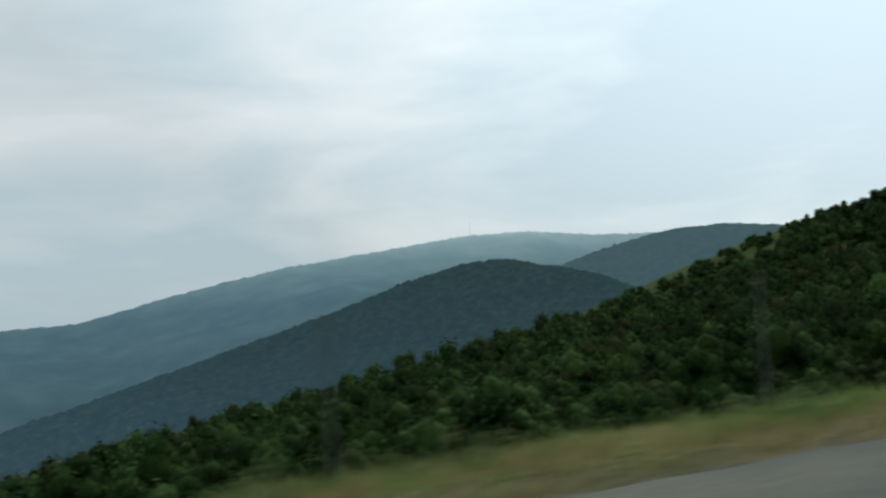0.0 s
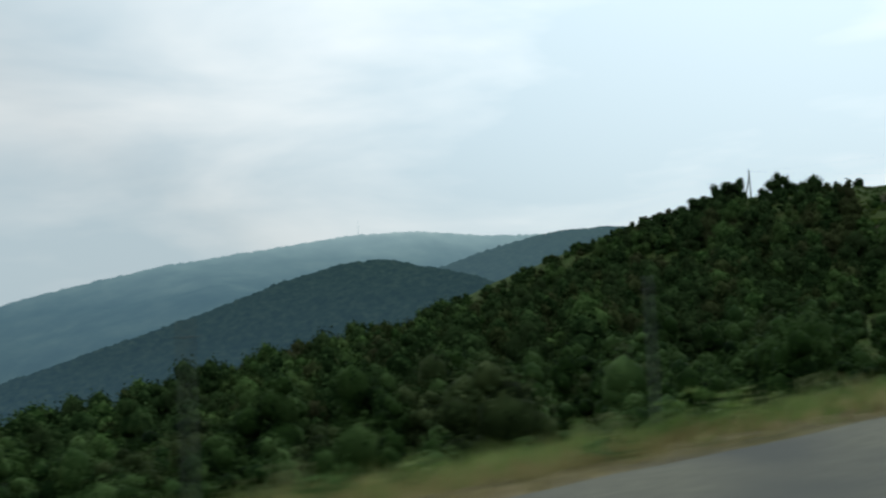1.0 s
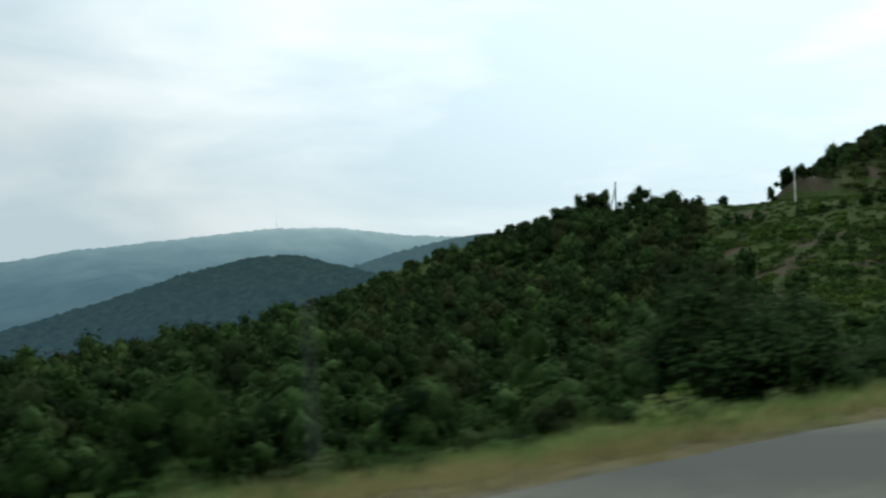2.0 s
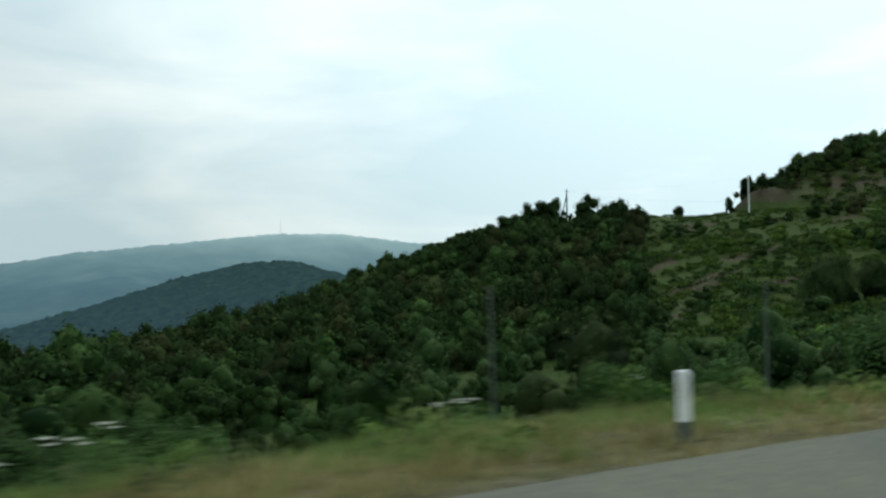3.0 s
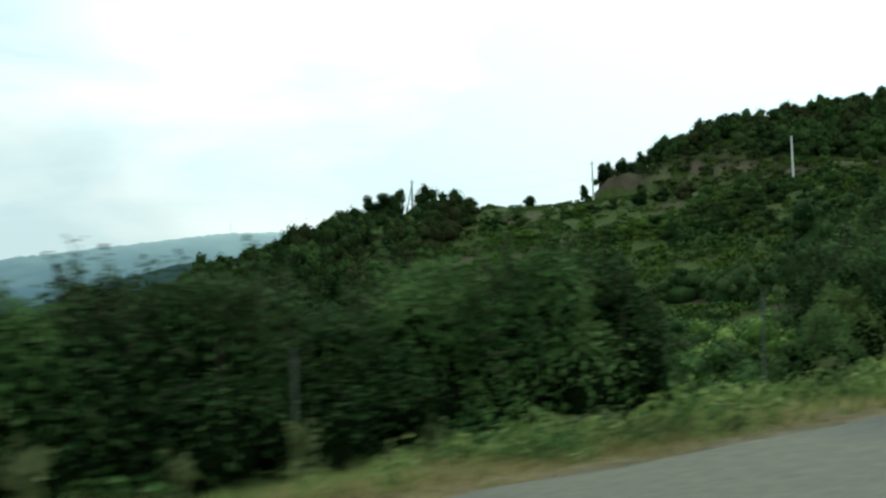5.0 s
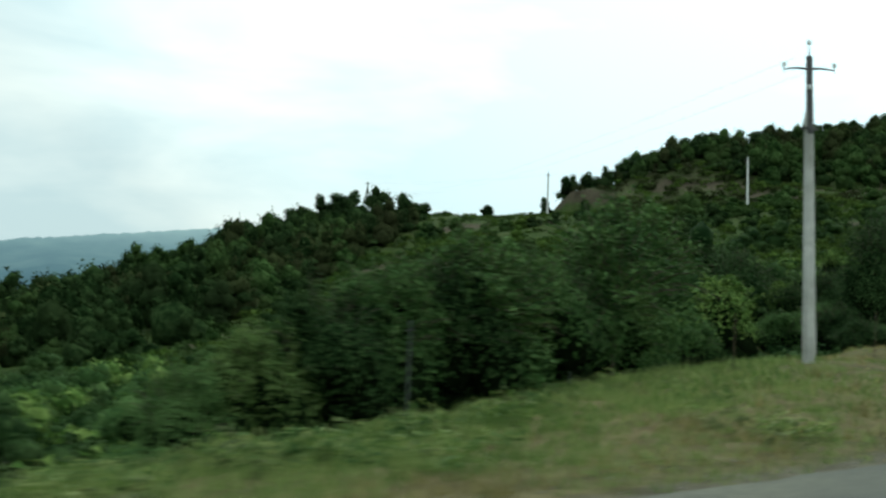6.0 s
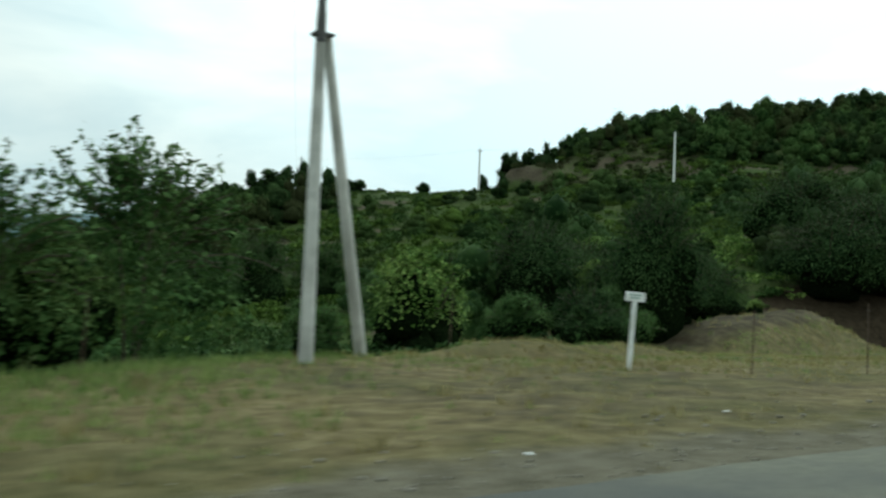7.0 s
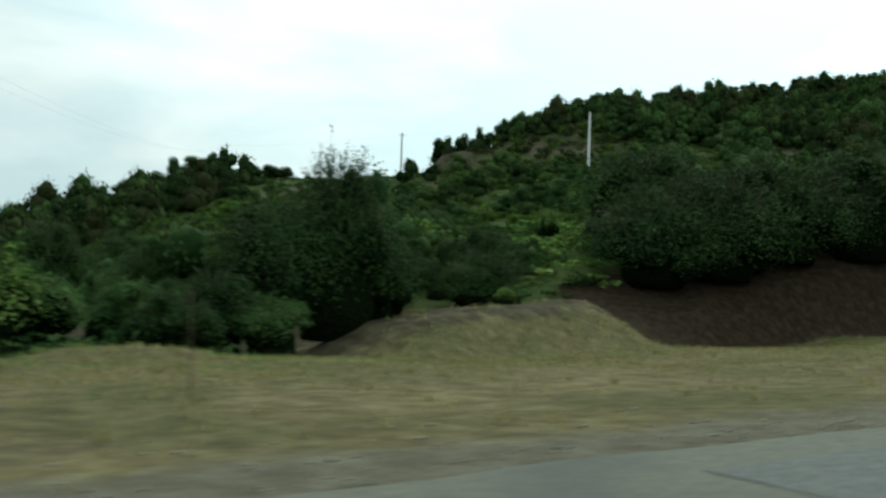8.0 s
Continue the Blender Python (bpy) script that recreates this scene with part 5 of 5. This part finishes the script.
def build_litter():
    r = random.Random(9)
    for x, y in ((-36.2, 6.9), (-34.6, 6.6), (-38.2, 6.1), (-41.4, 7.2), (13.0, 6.3), (38.6, 6.1), (47.5, 6.6), (51.3, 7.9)):
        bm = bmesh.new()
        bmesh.ops.create_icosphere(bm, subdivisions=2, radius=0.028)
        for v in bm.verts:
            v.co = Vector((v.co.x * 1.5, v.co.y, v.co.z * 0.45)) * r.uniform(0.75, 1.2)
        me = bpy.data.meshes.new("litter_scrap")
        bm.to_mesh(me)
        bm.free()
        me.materials.append(M_WHITE)
        ob = tagged(new("litter_scrap", me), "crumpled white scrap of litter on the dry verge", "litter", "litter on the verge")
        ob.matrix_basis = pose(x, y, land1(x, y) + 0.015, 0, 0, r.uniform(0, 180))
    # a dead branch at the brink
    x, y = -39.5, 7.8
    foot = tagged(new("fallen_branch"), "bare grey dead branch lying at the brink", "branch")
    foot.matrix_basis = pose(x, y, land1(x, y) + 0.03) @ Matrix.Scale(0.85, 4)
    for name, pts_ in (("limb", [(-0.35, 0, 0.02), (-0.05, 0.1, 0.2), (0.35, 0.15, 0.3), (0.7, 0.2, 0.42), (0.95, 0.3, 0.38)]), ("twig", [(-0.05, 0.1, 0.2), (0.2, 0.0, 0.12), (0.55, -0.05, 0.04)]), ("twig", [(0.35, 0.15, 0.3), (0.5, 0.3, 0.45), (0.6, 0.35, 0.6)])):
        v, f = tube(pts_, [0.04 * (1 - 0.8 * k / len(pts_)) for k in range(len(pts_))], 6)
        part(name, mesh_from(name, v, f, [M_BARK], smooth=True), foot)
    # loose stones
    kinds = []
    for k in range(4):
        bm = bmesh.new()
        bmesh.ops.create_icosphere(bm, subdivisions=1, radius=0.035)
        for v in bm.verts:
            v.co = v.co * r.uniform(0.7, 1.3)
            v.co.z *= 0.6
        kinds.append((np.array([tuple(v.co) for v in bm.verts]), np.array([[v.index for v in f.verts] for f in bm.faces])))
        bm.free()
    n = 1480
    x = np.concatenate([rng.uniform(-82, 84, 700), rng.uniform(32, 84, 700), rng.uniform(45, 64, 80)])
    y = EDGE + 0.12 + np.concatenate([rng.exponential(0.7, 1400), rng.uniform(0.3, 3.0, 80)])
    scatter("verge_stones", "loose pale stones and gravel along the road edge", "stones", spots_of(x, y, np.concatenate([rng.uniform(0.2, 0.7, 1400), rng.uniform(0.5, 1.0, 80)]), 4, None, None, -0.005), kinds, [M_STONE])


def build_umbels():
    """A rank green patch below the verge with white-flowered umbels standing in it."""
    r = np.random.default_rng(31)
    kinds = [bush_arrays(1.5, 0.9, 420, 0.07, 170 + k, three=True, lobes=8) for k in range(3)]
    x, y = np.concatenate([r.uniform(-16.6, -13.4, 18), r.uniform(-11.4, -9.0, 14), r.uniform(-8.2, -5.6, 20)]), r.uniform(0.1, 1.8, 52)
    y = y + knots(x, BRINK)
    spots = np.stack([x, y, land(x, y) - 0.05, r.uniform(0.5, 0.9, 52), r.uniform(0, 6.28, 52), r.integers(0, 3, 52), r.uniform(0.7, 1.1, 52), (r.uniform(0, 1, 52) < 0.45).astype(int)], 1)
    scatter("rank_herbs", "rank bright green herbs in a hollow below the verge", "herbs", spots, kinds, [M_LEAF_HEDGE, M_LEAF_BRIGHT], True)
    first = None
    for k, (x, high) in enumerate(((-7.3, 0.62), (-6.9, 0.7), (-10.2, 0.62), (-10.0, 0.58), (-9.75, 0.64), (-15.9, 0.66), (-15.6, 0.5), (-15.1, 0.72), (-14.8, 0.7), (-14.5, 0.74))):
        y = float(knots(np.array(x), BRINK)) + 0.35 + 0.1 * (k % 3)
        m = pose(x, y, land1(x, y), 0, 0, 47 * k) @ Matrix.Diagonal((0.6, 0.6, high / 1.6, 1))
        if first:
            copy_thing(first, m)
            continue
        first = tagged(new("umbel_plant"), "tall green herb with flat white flower heads", "flower", "umbels below the verge")
        v, f = tube([(0, 0, -0.05), (0.02, 0.01, 0.8), (0.0, 0.03, 1.56)], [0.014, 0.011, 0.006], 6)
        part("stem", mesh_from("stem", v, f, [M_WEED], smooth=True), first)
        for dx, dy, dz, wide in ((0.0, 0.03, 1.58, 0.16), (0.15, -0.08, 1.47, 0.1)):
            if dx:
                v, f = tube([(0.01, 0.01, 1.1), (dx * 0.7, dy * 0.7, 1.35), (dx, dy, dz)], [0.008, 0.006, 0.004], 5)
                part("branch", mesh_from("branch", v, f, [M_WEED], smooth=True), first)
            q = r.normal(0, wide * 0.5, (70, 3)) * np.array([1, 1, 0.12]) + np.array([dx, dy, dz])
            v, f = leaf_cards(q, np.tile([0, 0, 1.0], (70, 1)), 0.035, r)
            part("flower_head", mesh_from("flower_head", v, f, [M_PETAL]), first, "flat white flower head")
        q = np.concatenate([r.normal(0, 0.12, (40, 2)), r.uniform(0.2, 1.1, (40, 1))], 1)
        part("foliage", mesh_from("foliage", *leaf_cards(q, r.normal(0, 1, (40, 3)), 0.09, r), [M_LEAF_HEDGE]), first)
        pattern_m = m
    first.matrix_basis = pattern_m


def build_thistles():
    """Single stalks that stand along the brink in front of the shrubs."""
    r = np.random.default_rng(41)
    first = None
    for k, (x, high) in enumerate(((2.6, 0.42), (4.9, 0.5), (5.5, 0.36), (8.6, 0.44), (9.3, 0.62), (9.9, 0.4), (11.4, 0.52), (12.1, 0.72), (13.0, 0.5), (14.2, 0.66), (15.1, 0.46), (15.9, 0.6), (16.3, 0.7), (17.6, 0.5), (18.8, 0.6), (20.4, 0.48), (26.8, 0.5), (29.6, 0.42))):
        y = float(knots(np.array(x), BRINK)) - 0.45 + 0.22 * (k % 4)
        m = pose(x, y, land1(x, y), 4 * (k % 3) - 4, 0, 83 * k) @ Matrix.Diagonal((high, high, 1.05 * high, 1))
        if first:
            copy_thing(first, m)
            continue
        first, first_m = tagged(new("thistle"), "grey-green thistle stalk with pale heads on the verge", "thistle", "thistles on the verge"), m
        v, f = tube([(0, 0, -0.05), (0.02, 0.02, 0.5), (0.0, 0.05, 0.95)], [0.022, 0.017, 0.01], 6)
        part("stem", mesh_from("stem", v, f, [M_WEED], smooth=True), first)
        for b in range(5):
            a, z = 2.4 * b, 0.42 + 0.1 * b
            end = (0.24 * math.cos(a), 0.24 * math.sin(a), z + 0.22)
            v, f = tube([(0.02, 0.02, z - 0.05), (end[0] * 0.6, end[1] * 0.6, z + 0.08), end], [0.012, 0.009, 0.006], 5)
            part("branch", mesh_from("branch", v, f, [M_WEED], smooth=True), first)
            q = r.normal(0, 0.03, (26, 3)) + np.array(end)
            part("flower_head", mesh_from("flower_head", *leaf_cards(q, q - np.array(end), 0.05, r), [M_WEED]), first, "pale bristly thistle head")
        q = np.concatenate([r.normal(0, 0.09, (70, 2)), r.uniform(0.05, 0.9, (70, 1))], 1)
        part("foliage", mesh_from("foliage", *leaf_cards(q, r.normal(0, 1, (70, 3)), 0.13, r, long=2.2), [M_WEED]), first)
    first.matrix_basis = first_m


build_umbels()
build_thistles()
build_roadside_pole()
build_hill_pole(107.7, 156.9, 26.0, True)
build_hill_pole(121.8, 121.4, 25.2, False)
build_hill_pole(126.8, 85.6, 23.9, False)
build_wires()
build_sign()
build_guide_post()
build_fence()
build_litter()


def build_radio_mast():
    x, y, z = 390.0, 1040.0, 87.0
    foot = tagged(new("radio_mast"), "thin grey radio mast on the misty ridge", "mast")
    foot.matrix_basis = pose(x, y, z) @ Matrix.Scale(1.3, 4)
    # legs and braces glow with the mountain's painted haze
    for k in range(3):
        a = 2 * math.pi * k / 3
        v, f = tube([(math.cos(a) * 0.9, math.sin(a) * 0.9, -3), (math.cos(a) * 0.45, math.sin(a) * 0.45, 9), (0, 0, 16)], [0.08, 0.06, 0.04], 5)
        part("leg", mesh_from("leg", v, f, [M_FAR]), foot)
    for h in (2.0, 5.0, 8.0, 11.0):
        r = 0.9 - 0.9 * h / 17
        v, f = tube([(math.cos(2.0944 * k) * r, math.sin(2.0944 * k) * r, h) for k in range(4)], [0.05] * 4, 4)
        part("brace", mesh_from("brace", v, f, [M_FAR]), foot)


build_radio_mast()


def build_road_patch():
    xs = np.arange(60.6, 69.01, 0.4)
    v, f = [], []
    for k, x in enumerate(xs):
        a, b = 2.4 + 0.06 * fbm(x, 1, 0.7), 4.6 + 0.07 * fbm(x, 5, 0.6)
        for y, h in ((a, 0.02), (a + 0.1, 0.006), (b - 0.1, 0.006), (b, 0.02)):
            crown_h = np.interp(y, [0.6, 3.0, 5.3], [0.05, 0.03, 0.0])
            v.append((x, y, SLOPE * x + 0.03 + crown_h + (0.007 if h < 0.01 else 0.004)))
        if k:
            for j in range(3):
                p = (k - 1) * 4 + j
                f.append((p, p + 4, p + 5, p + 1))
    tagged(new("road_patch", mesh_from("road_patch", np.array(v), np.array(f), [M_PATCH])), "dark newer asphalt patch in the grey road", "road patch", kind="structure")


build_road_patch()
